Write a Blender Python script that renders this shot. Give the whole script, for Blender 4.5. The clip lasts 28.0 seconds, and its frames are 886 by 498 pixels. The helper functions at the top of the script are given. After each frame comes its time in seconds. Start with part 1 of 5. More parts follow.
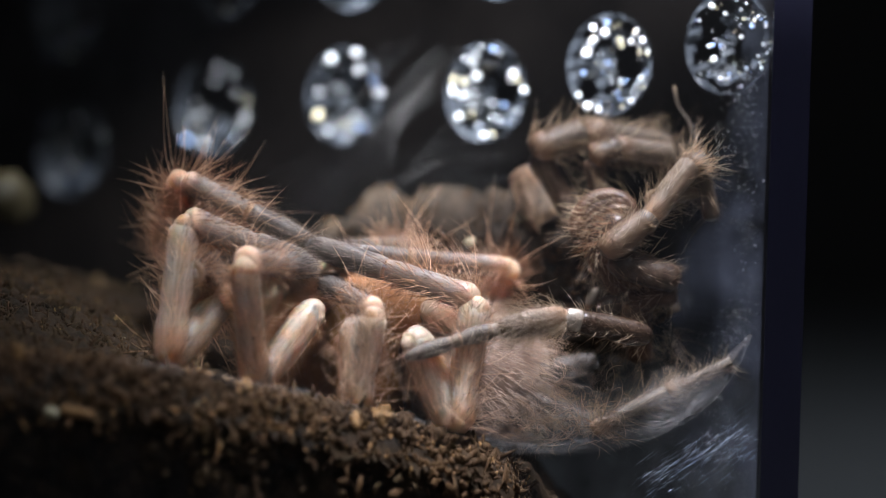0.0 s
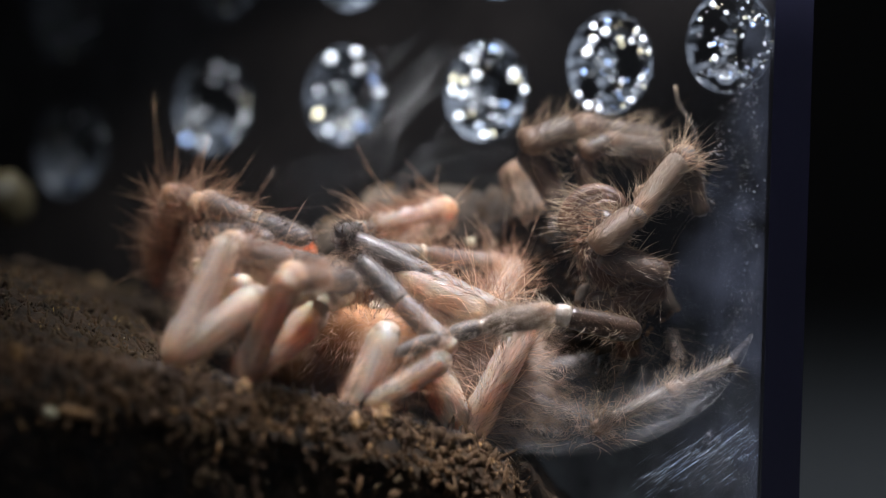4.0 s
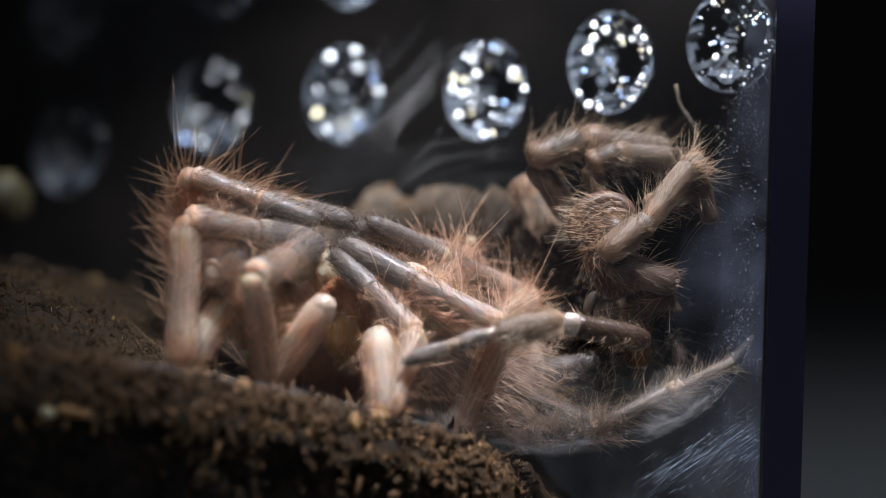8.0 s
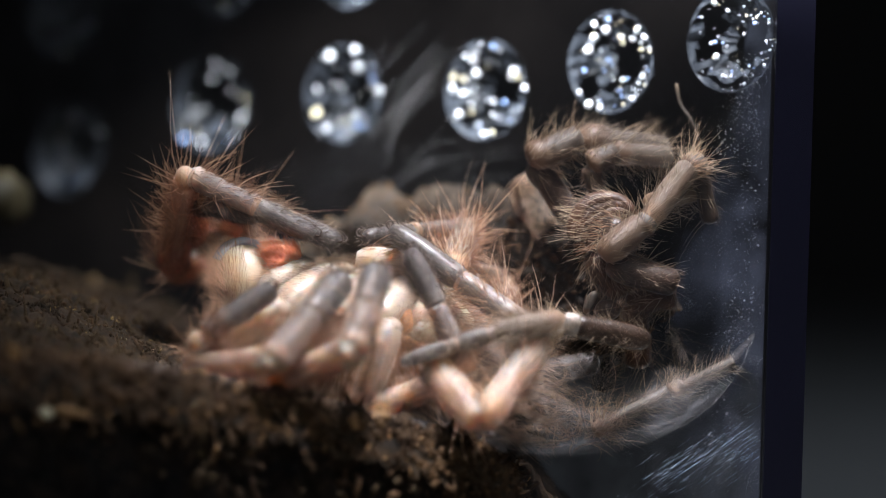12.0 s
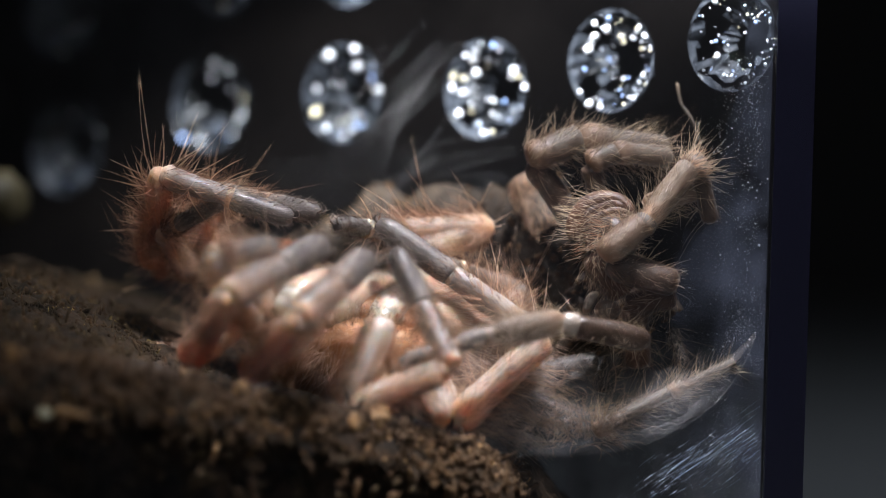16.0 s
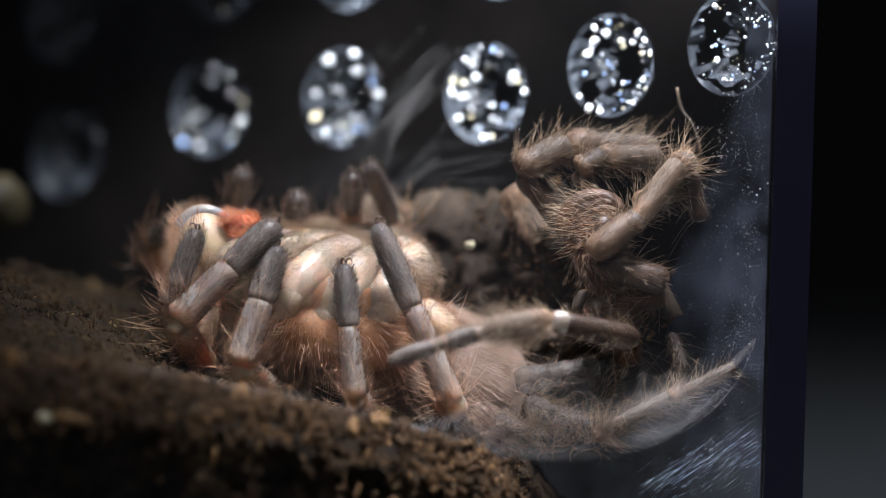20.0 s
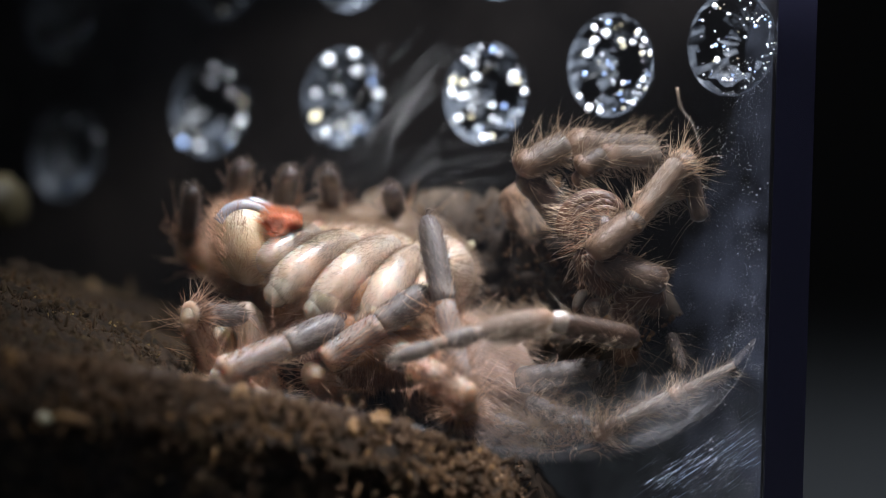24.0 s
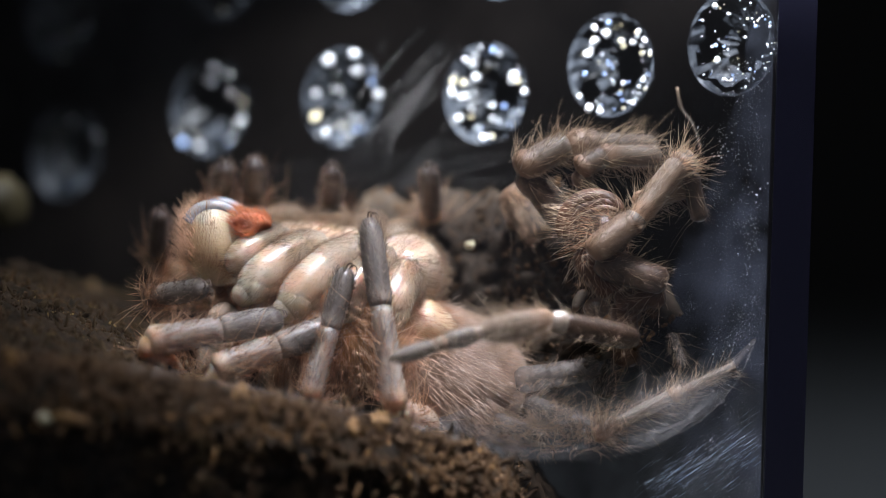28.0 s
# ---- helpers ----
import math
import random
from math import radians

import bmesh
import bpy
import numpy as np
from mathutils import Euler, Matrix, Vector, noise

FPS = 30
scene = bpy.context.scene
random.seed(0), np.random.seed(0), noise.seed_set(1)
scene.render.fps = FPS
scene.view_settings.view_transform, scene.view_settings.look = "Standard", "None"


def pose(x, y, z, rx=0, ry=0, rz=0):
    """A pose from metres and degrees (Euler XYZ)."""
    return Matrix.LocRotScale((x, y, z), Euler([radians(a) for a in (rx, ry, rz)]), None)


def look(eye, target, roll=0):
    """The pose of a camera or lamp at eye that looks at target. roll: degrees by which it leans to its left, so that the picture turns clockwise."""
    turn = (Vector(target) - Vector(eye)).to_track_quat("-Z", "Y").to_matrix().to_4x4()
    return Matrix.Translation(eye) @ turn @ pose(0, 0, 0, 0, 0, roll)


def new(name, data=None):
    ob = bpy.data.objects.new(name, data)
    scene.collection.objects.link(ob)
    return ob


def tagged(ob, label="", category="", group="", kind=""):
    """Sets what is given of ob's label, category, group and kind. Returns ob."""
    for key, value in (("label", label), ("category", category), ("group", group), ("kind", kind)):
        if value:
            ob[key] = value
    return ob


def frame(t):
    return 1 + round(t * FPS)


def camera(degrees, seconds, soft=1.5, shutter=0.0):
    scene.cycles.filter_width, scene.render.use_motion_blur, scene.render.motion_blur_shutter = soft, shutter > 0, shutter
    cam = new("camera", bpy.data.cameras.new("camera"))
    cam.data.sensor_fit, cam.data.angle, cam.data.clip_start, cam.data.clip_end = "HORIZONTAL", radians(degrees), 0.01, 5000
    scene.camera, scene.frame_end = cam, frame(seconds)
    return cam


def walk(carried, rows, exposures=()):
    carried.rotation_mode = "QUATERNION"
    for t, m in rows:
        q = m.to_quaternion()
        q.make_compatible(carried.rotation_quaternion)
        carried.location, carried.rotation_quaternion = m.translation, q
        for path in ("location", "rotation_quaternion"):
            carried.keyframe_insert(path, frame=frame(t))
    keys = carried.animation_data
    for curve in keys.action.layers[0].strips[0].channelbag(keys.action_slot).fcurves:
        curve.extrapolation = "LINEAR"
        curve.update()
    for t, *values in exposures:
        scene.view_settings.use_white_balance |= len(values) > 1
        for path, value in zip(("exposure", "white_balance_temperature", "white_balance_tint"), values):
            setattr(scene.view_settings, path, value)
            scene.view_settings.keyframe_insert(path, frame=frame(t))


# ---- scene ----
# A moulting tarantula lies on its back in a small clear box. Plans below are in millimetres.
MM = 0.001
rng = np.random.default_rng(7)


def V(p):
    return Vector(p) * MM


# ---- camera ----
cam = camera(11.78, 28.0, soft=0.8)
cam.data.dof.use_dof = True
cam.data.dof.focus_distance = 0.2006
cam.data.dof.aperture_fstop = 22
cam.data.dof.aperture_blades = 0
walk(cam, [
    (0.0, look(V((0, -203, 0)), V((-0.04, 0, -0.166)))),
    (3.5, look(V((0, -202.4, 0)), V((-0.04, 0, -0.175)))),
    (8.0, look(V((0, -201.4, 0)), V((-0.03, 0, -0.197)))),
    (12.5, look(V((0, -200.8, 0)), V((-0.02, 0, -0.205)))),
    (16.9, look(V((0, -200, 0)), V((0, 0, -0.21)))),
    (17.1, look(V((0, -200, 0)), V((0.02, 0, -0.18)))),
    (17.5, look(V((0, -200, 0)), V((0.13, 0, 0.05)))),
    (18.0, look(V((0, -200, 0)), V((0.19, 0, 0.08)))),
    (18.5, look(V((0, -200, 0)), V((0.17, 0, 0.06)))),
    (19.0, look(V((0, -200, 0)), V((0.06, 0, 0.0)))),
    (19.5, look(V((0, -200, 0)), V((0, 0, -0.03)))),
    (20.0, look(V((0, -200, 0)), V((0, 0, 0)))),
    (28.0, look(V((0, -199.9, 0)), V((0, 0, 0)))),
])

# ---- light ----
world = bpy.data.worlds.new("dim_room")
world.use_nodes = True
world.node_tree.nodes["Background"].inputs[0].default_value = (0.85, 0.9, 1.0, 1)
world.node_tree.nodes["Background"].inputs[1].default_value = 0.03
scene.world = world


def spot(name, eye, target, watts, degrees, blend, radius, colour):
    lamp = bpy.data.lights.new(name, "SPOT")
    lamp.energy, lamp.spot_size, lamp.spot_blend, lamp.shadow_soft_size = watts, radians(degrees), blend, radius * MM
    lamp.color = colour
    ob = new(name, lamp)
    ob.matrix_world = look(V(eye), V(target))
    return ob


# a torch held over the box, a little in front of it and to the side of the holes
spot("torch", (11.0, -31, 116), (6.6, 1.0, -2.5), 1.89, 27.5, 1.0, 10, (0.95, 0.97, 1.08))
# a second small lamp, unseen and added, aimed to brighten the drilled holes
beam = spot("hole_fill", (-22, -66, 96), (0.6, 11.8, 9.6), 8.4, 6.0, 1.0, 1.5, (0.93, 0.97, 1.0))
beam.matrix_world = beam.matrix_world @ Matrix.Diagonal((5.4, 1, 1, 1))
# unseen area lamp, added to brighten the table right of the box
room = bpy.data.lights.new("table_fill", "AREA")
room.energy, room.size, room.color = 0.21, 0.2, (0.85, 0.92, 1.0)
new("table_fill", room).matrix_world = look(V((190, 60, 260)), V((70, 80, -18)))

# a dim soft fill behind the camera, unseen and added to lift shaded fronts
dim = bpy.data.lights.new("front_fill", "AREA")
dim.energy, dim.size, dim.color = 0.24, 0.16, (0.88, 0.94, 1.0)
new("front_fill", dim).matrix_world = look(V((-30, -290, 230)), V((0, 0, 0)))

# ---- materials ----


def material(name, colour, second=None, scale=900, rough=0.5, bump=0.0, sss=0.0, metal=0.0, fine=5000, spec=0.5, coat=0.0, deep=0.0006):
    """Two scales of noise between two colours, with fine relief. Scales are per metre."""
    m = bpy.data.materials.new(name)
    m.use_nodes = True
    t = m.node_tree
    b = t.nodes["Principled BSDF"]
    tex = t.nodes.new("ShaderNodeTexCoord")
    big, small = t.nodes.new("ShaderNodeTexNoise"), t.nodes.new("ShaderNodeTexNoise")
    big.inputs["Scale"].default_value, small.inputs["Scale"].default_value = scale, fine
    big.inputs["Detail"].default_value, small.inputs["Detail"].default_value = 3, 4
    t.links.new(tex.outputs["Object"], big.inputs["Vector"])
    t.links.new(tex.outputs["Object"], small.inputs["Vector"])
    add = t.nodes.new("ShaderNodeMath")
    add.operation = "MULTIPLY_ADD"
    t.links.new(small.outputs["Fac"], add.inputs[0])
    add.inputs[1].default_value = 0.45
    t.links.new(big.outputs["Fac"], add.inputs[2])
    ramp = t.nodes.new("ShaderNodeValToRGB")
    ramp.color_ramp.elements[0].position, ramp.color_ramp.elements[1].position = 0.5, 0.95
    second = second or tuple(c * 0.72 for c in colour)
    ramp.color_ramp.elements[0].color, ramp.color_ramp.elements[1].color = (*second, 1), (*colour, 1)
    t.links.new(add.outputs[0], ramp.inputs[0])
    t.links.new(ramp.outputs[0], b.inputs["Base Color"])
    b.inputs["Roughness"].default_value = rough
    b.inputs["Metallic"].default_value = metal
    b.inputs["Specular IOR Level"].default_value = spec
    b.inputs["Coat Weight"].default_value = coat
    b.inputs["Coat Roughness"].default_value = 0.12
    if sss:
        b.inputs["Subsurface Weight"].default_value = sss
        b.inputs["Subsurface Radius"].default_value = (1.0, 0.62, 0.42)
        b.inputs["Subsurface Scale"].default_value = deep
    if bump:
        n = t.nodes.new("ShaderNodeBump")
        n.inputs["Strength"].default_value, n.inputs["Distance"].default_value = bump, 0.0001
        t.links.new(small.outputs["Fac"], n.inputs["Height"])
        t.links.new(n.outputs[0], b.inputs["Normal"])
    return m


def limb(name, mid, end, tip, streak, rough=0.45, sss=1.0, coat=0.08, deep=0.0028, bump=0.35, ends=(0.1, 0.3, 0.82, 0.97)):
    """Skin of a leg segment: one colour at its base, one along it and one at its tip, with pale bald stripes and fine fibres that run along it."""
    m = material(name, mid, tuple(c * 0.66 for c in mid), scale=420, fine=6500, rough=rough, sss=sss, coat=coat, deep=deep, bump=bump)
    t = m.node_tree
    b = t.nodes["Principled BSDF"]
    base = b.inputs["Base Color"].links[0].from_socket
    tex, sep = t.nodes.new("ShaderNodeTexCoord"), t.nodes.new("ShaderNodeSeparateXYZ")
    t.links.new(tex.outputs["Generated"], sep.inputs[0])
    # fibres
    stretch, fib = t.nodes.new("ShaderNodeMapping"), t.nodes.new("ShaderNodeTexNoise")
    stretch.inputs["Scale"].default_value = (5200, 5200, 420)
    fib.inputs["Scale"].default_value, fib.inputs["Detail"].default_value = 1.0, 3
    t.links.new(tex.outputs["Object"], stretch.inputs[0])
    t.links.new(stretch.outputs[0], fib.inputs["Vector"])
    ramp = t.nodes.new("ShaderNodeValToRGB")
    ramp.color_ramp.elements[0].position, ramp.color_ramp.elements[1].position = 0.36, 0.66
    ramp.color_ramp.elements[0].color, ramp.color_ramp.elements[1].color = (0.52, 0.5, 0.5, 1), (1.12, 1.1, 1.08, 1)
    t.links.new(fib.outputs["Fac"], ramp.inputs[0])
    mul = t.nodes.new("ShaderNodeMix")
    mul.data_type, mul.blend_type = "RGBA", "MULTIPLY"
    mul.inputs["Factor"].default_value = 0.6
    t.links.new(base, mul.inputs[6])
    t.links.new(ramp.outputs[0], mul.inputs[7])
    # pale stripes on both faces
    off, dist, band = t.nodes.new("ShaderNodeMath"), t.nodes.new("ShaderNodeMath"), t.nodes.new("ShaderNodeMapRange")
    off.operation, off.inputs[1].default_value = "SUBTRACT", 0.5
    dist.operation, dist.inputs[1].default_value, dist.inputs[2].default_value = "COMPARE", 0.0, 0.17
    t.links.new(sep.outputs["X"], off.inputs[0])
    t.links.new(off.outputs[0], dist.inputs[0])
    t.links.new(dist.outputs[0], band.inputs["Value"])
    band.inputs["To Max"].default_value = 0.22
    stripe = t.nodes.new("ShaderNodeMix")
    stripe.data_type = "RGBA"
    stripe.inputs[7].default_value = (*streak, 1)
    t.links.new(band.outputs[0], stripe.inputs["Factor"])
    t.links.new(mul.outputs[2], stripe.inputs[6])
    last = stripe.outputs[2]
    for colour, lo, hi, flip in ((end, ends[0], ends[1], True), (tip, ends[2], ends[3], False)):
        fade, mix = t.nodes.new("ShaderNodeMapRange"), t.nodes.new("ShaderNodeMix")
        fade.interpolation_type = "SMOOTHSTEP"
        fade.inputs["From Min"].default_value, fade.inputs["From Max"].default_value = lo, hi
        fade.inputs["To Min"].default_value, fade.inputs["To Max"].default_value = (0.85, 0.0) if flip else (0.0, 0.85)
        mix.data_type = "RGBA"
        mix.inputs[7].default_value = (*colour, 1)
        t.links.new(sep.outputs["Z"], fade.inputs["Value"])
        t.links.new(fade.outputs[0], mix.inputs["Factor"])
        t.links.new(last, mix.inputs[6])
        last = mix.outputs[2]
    t.links.new(last, b.inputs["Base Color"])
    return m


def veil(name, colour, clear, gloss=0.0, scale=700, rough=0.3, patchy=0.5):
    """Thin stuff that lets light through: silk, darkened or hazy clear plastic."""
    m = bpy.data.materials.new(name)
    m.use_nodes = True
    t = m.node_tree
    out = t.nodes["Material Output"]
    b = t.nodes["Principled BSDF"]
    b.inputs["Base Color"].default_value = (*colour, 1)
    b.inputs["Roughness"].default_value = rough
    b.inputs["Specular IOR Level"].default_value = gloss
    tr = t.nodes.new("ShaderNodeBsdfTransparent")
    mix = t.nodes.new("ShaderNodeMixShader")
    tex, noi, mr = t.nodes.new("ShaderNodeTexCoord"), t.nodes.new("ShaderNodeTexNoise"), t.nodes.new("ShaderNodeMapRange")
    noi.inputs["Scale"].default_value, noi.inputs["Detail"].default_value = scale, 5
    t.links.new(tex.outputs["Object"], noi.inputs["Vector"])
    t.links.new(noi.outputs["Fac"], mr.inputs["Value"])
    mr.inputs["From Min"].default_value, mr.inputs["From Max"].default_value = 0.3, 0.7
    mr.inputs["To Min"].default_value, mr.inputs["To Max"].default_value = min(1, clear + (1 - clear) * patchy), max(0, clear - (1 - clear) * patchy)
    t.links.new(mr.outputs[0], mix.inputs[0])
    t.links.new(b.outputs[0], mix.inputs[1])
    t.links.new(tr.outputs[0], mix.inputs[2])
    t.links.new(mix.outputs[0], out.inputs["Surface"])
    return m


SKIN = material("pale_new_skin", (0.64, 0.4, 0.27), (0.46, 0.26, 0.165), scale=900, rough=0.5, bump=0.5, sss=1.0, coat=0.04, deep=0.0026)
CREAM = material("cream_skin", (0.76, 0.61, 0.47), (0.55, 0.37, 0.24), scale=500, rough=0.4, bump=0.3, sss=0.75, coat=0.2, deep=0.0014)
FEMUR_SKIN = limb("cream_leg_skin", (0.68, 0.51, 0.38), (0.67, 0.51, 0.38), (0.64, 0.39, 0.26), (0.78, 0.69, 0.6), coat=0.08)
TIBIA_SKIN = limb("pinkish_leg_skin", (0.67, 0.49, 0.37), (0.68, 0.39, 0.24), (0.68, 0.46, 0.33), (0.6, 0.54, 0.49), coat=0.12)
GREY = limb("grey_leg_skin", (0.37, 0.305, 0.26), (0.66, 0.44, 0.31), (0.4, 0.32, 0.27), (0.46, 0.42, 0.39), sss=0.7, coat=0.1, deep=0.0016, ends=(0.04, 0.26, 0.85, 1.0))
DARK = limb("dark_grey_leg_skin", (0.18, 0.152, 0.134), (0.24, 0.2, 0.17), (0.1, 0.083, 0.074), (0.24, 0.215, 0.2), sss=0.2, coat=0.12, deep=0.0006)
MILK = material("milky_skin", (0.6, 0.47, 0.37), (0.48, 0.35, 0.26), scale=350, fine=9000, rough=0.25, bump=0.15, sss=0.0, coat=0.7, deep=0.0008)
BULB = material("yellowish_bulb_skin", (0.7, 0.58, 0.44), (0.55, 0.41, 0.27), scale=400, fine=6000, rough=0.26, bump=0.12, sss=0.6, coat=0.6, deep=0.0012)
COXA = material("leg_base_skin", (0.7, 0.57, 0.44), (0.55, 0.4, 0.28), scale=500, fine=6000, rough=0.34, bump=0.3, sss=0.7, coat=0.5, deep=0.001)
FLESH = material("orange_flesh", (0.66, 0.36, 0.18), (0.48, 0.22, 0.09), rough=0.4, bump=0.3, sss=0.3)
ABDOMEN = material("pink_abdomen", (0.32, 0.225, 0.175), (0.18, 0.115, 0.085), rough=0.5, bump=0.3, sss=0.2)
ORANGE = material("orange_red_fringe", (0.8, 0.2, 0.05), (0.5, 0.1, 0.025), rough=0.55, bump=0.6, sss=0.4)
AMBER = material("amber_membrane", (0.55, 0.32, 0.1), (0.4, 0.19, 0.05), rough=0.45, bump=0.4, sss=0.3, coat=0.1)
YOLK = material("cream_yellow_skin", (0.72, 0.57, 0.4), (0.56, 0.38, 0.25), scale=400, rough=0.35, bump=0.2, sss=0.7, coat=0.3, deep=0.001)
FANG = material("white_fang", (0.5, 0.51, 0.54), (0.34, 0.32, 0.33), rough=0.22, sss=0.8, coat=0.5, deep=0.001)
HAIR = material("red_brown_bristle", (0.48, 0.25, 0.14), (0.24, 0.11, 0.055), rough=0.35)
PALE_HAIR = material("pale_bristle", (0.85, 0.62, 0.44), (0.62, 0.36, 0.21), rough=0.25)
DARK_HAIR = material("dark_bristle", (0.16, 0.12, 0.1), (0.07, 0.05, 0.04), rough=0.25)
GREY_HAIR = material("grey_brown_bristle", (0.5, 0.4, 0.33), (0.28, 0.2, 0.15), rough=0.4)
RED_HAIR = material("dark_red_bristle", (0.3, 0.14, 0.08), (0.13, 0.055, 0.03), rough=0.35)
OLD_HAIR = material("shed_brown_fuzz", (0.16, 0.095, 0.056), (0.06, 0.03, 0.016), scale=400, rough=0.35)
# the glow of light through long bristles is put into this colour
ORANGE_HAIR = material("long_orange_bristle", (0.85, 0.56, 0.37), (0.55, 0.31, 0.18), rough=0.28)
SHED_BRISTLE = material("tan_bristle", (0.54, 0.41, 0.28), (0.24, 0.155, 0.095), rough=0.3)
TAN_HAIR = material("reddish_tan_bristle", (0.65, 0.44, 0.31), (0.36, 0.21, 0.13), rough=0.3)
FUZZ = material("brown_fuzz", (0.34, 0.235, 0.15), (0.12, 0.075, 0.045), rough=0.4)
JAW = material("yellowish_jaw", (0.7, 0.55, 0.38), (0.56, 0.39, 0.22), scale=300, fine=9000, rough=0.38, bump=0.3, sss=0.7, coat=0.12, deep=0.0014)
SILVER_HAIR = material("silvery_fuzz", (0.36, 0.27, 0.2), (0.1, 0.07, 0.05), rough=0.35)
OLD = limb("shed_brown_skin", (0.165, 0.105, 0.066), (0.2, 0.12, 0.072), (0.26, 0.17, 0.11), (0.27, 0.185, 0.13), sss=0, coat=0.03, rough=0.55)
OLD_DARK = material("shed_dark_skin", (0.075, 0.045, 0.03), (0.03, 0.017, 0.012), rough=0.4, bump=0.5)
OLD_RED = material("shed_red_skin", (0.1, 0.042, 0.018), (0.035, 0.014, 0.007), rough=0.5, bump=0.6)
OLD_PALE = limb("shed_tan_skin", (0.23, 0.16, 0.11), (0.36, 0.22, 0.14), (0.42, 0.29, 0.2), (0.34, 0.28, 0.22), sss=0, coat=0.03, rough=0.55)
OLD_GREY = limb("shed_grey_skin", (0.108, 0.08, 0.058), (0.15, 0.085, 0.048), (0.17, 0.12, 0.08), (0.145, 0.118, 0.09), sss=0, coat=0.03, rough=0.55)
SHED_TIP = limb("shed_dark_tip_skin", (0.115, 0.092, 0.075), (0.4, 0.26, 0.17), (0.13, 0.1, 0.08), (0.17, 0.145, 0.125), sss=0, coat=0.1, rough=0.5, ends=(0.0, 0.22, 0.9, 1.0))
JOINT = material("shed_glossy_joint", (0.5, 0.44, 0.38), (0.22, 0.16, 0.12), scale=1500, rough=0.2, bump=0.4, coat=0.6)
SOIL = material("damp_soil", (0.042, 0.026, 0.0145), (0.007, 0.005, 0.0035), scale=700, rough=0.75, bump=1.0, fine=2500, spec=0.12)
# copy of soil_crumb with the slopes' weaker light put into its colour
DIM_CRUMB = material("dimmed_soil_crumb", (0.075, 0.048, 0.023), (0.018, 0.012, 0.007), scale=350, rough=0.75, bump=0.8, fine=3000, spec=0.1)
CRUMB = material("soil_crumb", (0.1, 0.055, 0.025), (0.02, 0.011, 0.006), scale=350, rough=0.7, bump=0.8, fine=3000, spec=0.12)
BANK = material("brown_bank_soil", (0.042, 0.03, 0.021), (0.01, 0.0075, 0.006), scale=900, rough=0.8, bump=1.0, fine=2500, spec=0.1)
RUST = material("rusty_crumb", (0.32, 0.17, 0.055), (0.11, 0.055, 0.02), scale=800, rough=0.6, bump=0.6)
GOLD = material("yellowish_crumb", (0.4, 0.28, 0.08), (0.14, 0.08, 0.025), scale=800, rough=0.5, bump=0.5)
LEAF = material("dry_leaf", (0.05, 0.038, 0.01), (0.028, 0.021, 0.007), scale=300, rough=0.6)
STONE = material("pale_grit", (0.46, 0.41, 0.27), (0.26, 0.23, 0.14), scale=1200, rough=0.35, bump=0.4)
FILM = veil("shed_film", (0.15, 0.125, 0.11), 0.5, gloss=0.25, scale=900, rough=0.5, patchy=0.7)
SILK = veil("silk_strand", (0.7, 0.69, 0.7), 0.84)
SHEET = veil("silk_sheet", (0.5, 0.48, 0.48), 0.979, scale=500)
VEIL = veil("silk_veil", (0.32, 0.285, 0.27), 0.95, scale=900, patchy=0.9)
# darkness behind the pane is put into its colour and opacity
PANE = veil("darkened_clear_plastic", (0.0016, 0.0013, 0.0012), 0.42, gloss=0.025, scale=200, rough=0.4)
# bluish film that also paints a haze to brighten the pane's corner
FILMY = veil("haze_film", (0.28, 0.32, 0.44), 0.984, gloss=0.1, scale=420, rough=0.7, patchy=1.0)
# the pale glow over the view is put into this pane's colour
HAZE = veil("hazy_front_pane", (0.48, 0.49, 0.54), 0.9905, gloss=0.02, scale=60, rough=0.6)
EDGE = material("dark_blue_plastic_edge", (0.0035, 0.0035, 0.009), (0.0025, 0.0025, 0.006), scale=60, rough=0.25)
FROST = veil("frosted_drilled_plastic", (0.045, 0.052, 0.065), 0.6, gloss=0.2, scale=750, rough=0.38, patchy=1.0)
# pale metallic beads that imitate the lamp light sparkling in the holes
GLINT = material("bright_glint_bead", (0.95, 0.97, 1.0), (0.85, 0.9, 1.0), scale=2000, rough=0.3, metal=0.5)
BLUE_GLINT = material("bluish_glint_bead", (0.5, 0.68, 1.0), (0.35, 0.5, 0.95), scale=2000, rough=0.3, metal=0.5)
WARM_GLINT = material("warm_glint_bead", (1.0, 0.92, 0.7), (0.8, 0.7, 0.45), scale=2000, rough=0.3, metal=0.5)
DUST = material("dust", (0.75, 0.75, 0.75), (0.45, 0.44, 0.42), rough=0.6)
SCRATCH = material("bright_scratch", (0.8, 0.9, 1.0), (0.45, 0.6, 0.85), rough=0.35)
TABLE = material("grey_table_top", (0.2, 0.21, 0.225), (0.14, 0.147, 0.155), scale=15, rough=0.6, fine=300)
WALLS = material("near_black_wall", (0.022, 0.02, 0.02), (0.014, 0.013, 0.013), scale=2, rough=0.9, fine=40)

# ---- mesh helpers ----


def mesh(name, verts, faces, materials, slots=None, smooth=True):
    me = bpy.data.meshes.new(name)
    me.from_pydata((np.asarray(verts, float) * MM).tolist(), [], faces)
    for m in materials:
        me.materials.append(m)
    if slots is not None:
        me.polygons.foreach_set("material_index", np.asarray(slots, np.int32))
    if smooth:
        me.polygons.foreach_set("use_smooth", np.ones(len(me.polygons), bool))
    me.update()
    return me


def part(name, me, parent, label=""):
    ob = new(name, me)
    ob.parent = parent
    return tagged(ob, label)


def empty(name, at=(0, 0, 0)):
    ob = new(name)
    ob.empty_display_size = 0.002
    ob.location = V(at)
    return ob


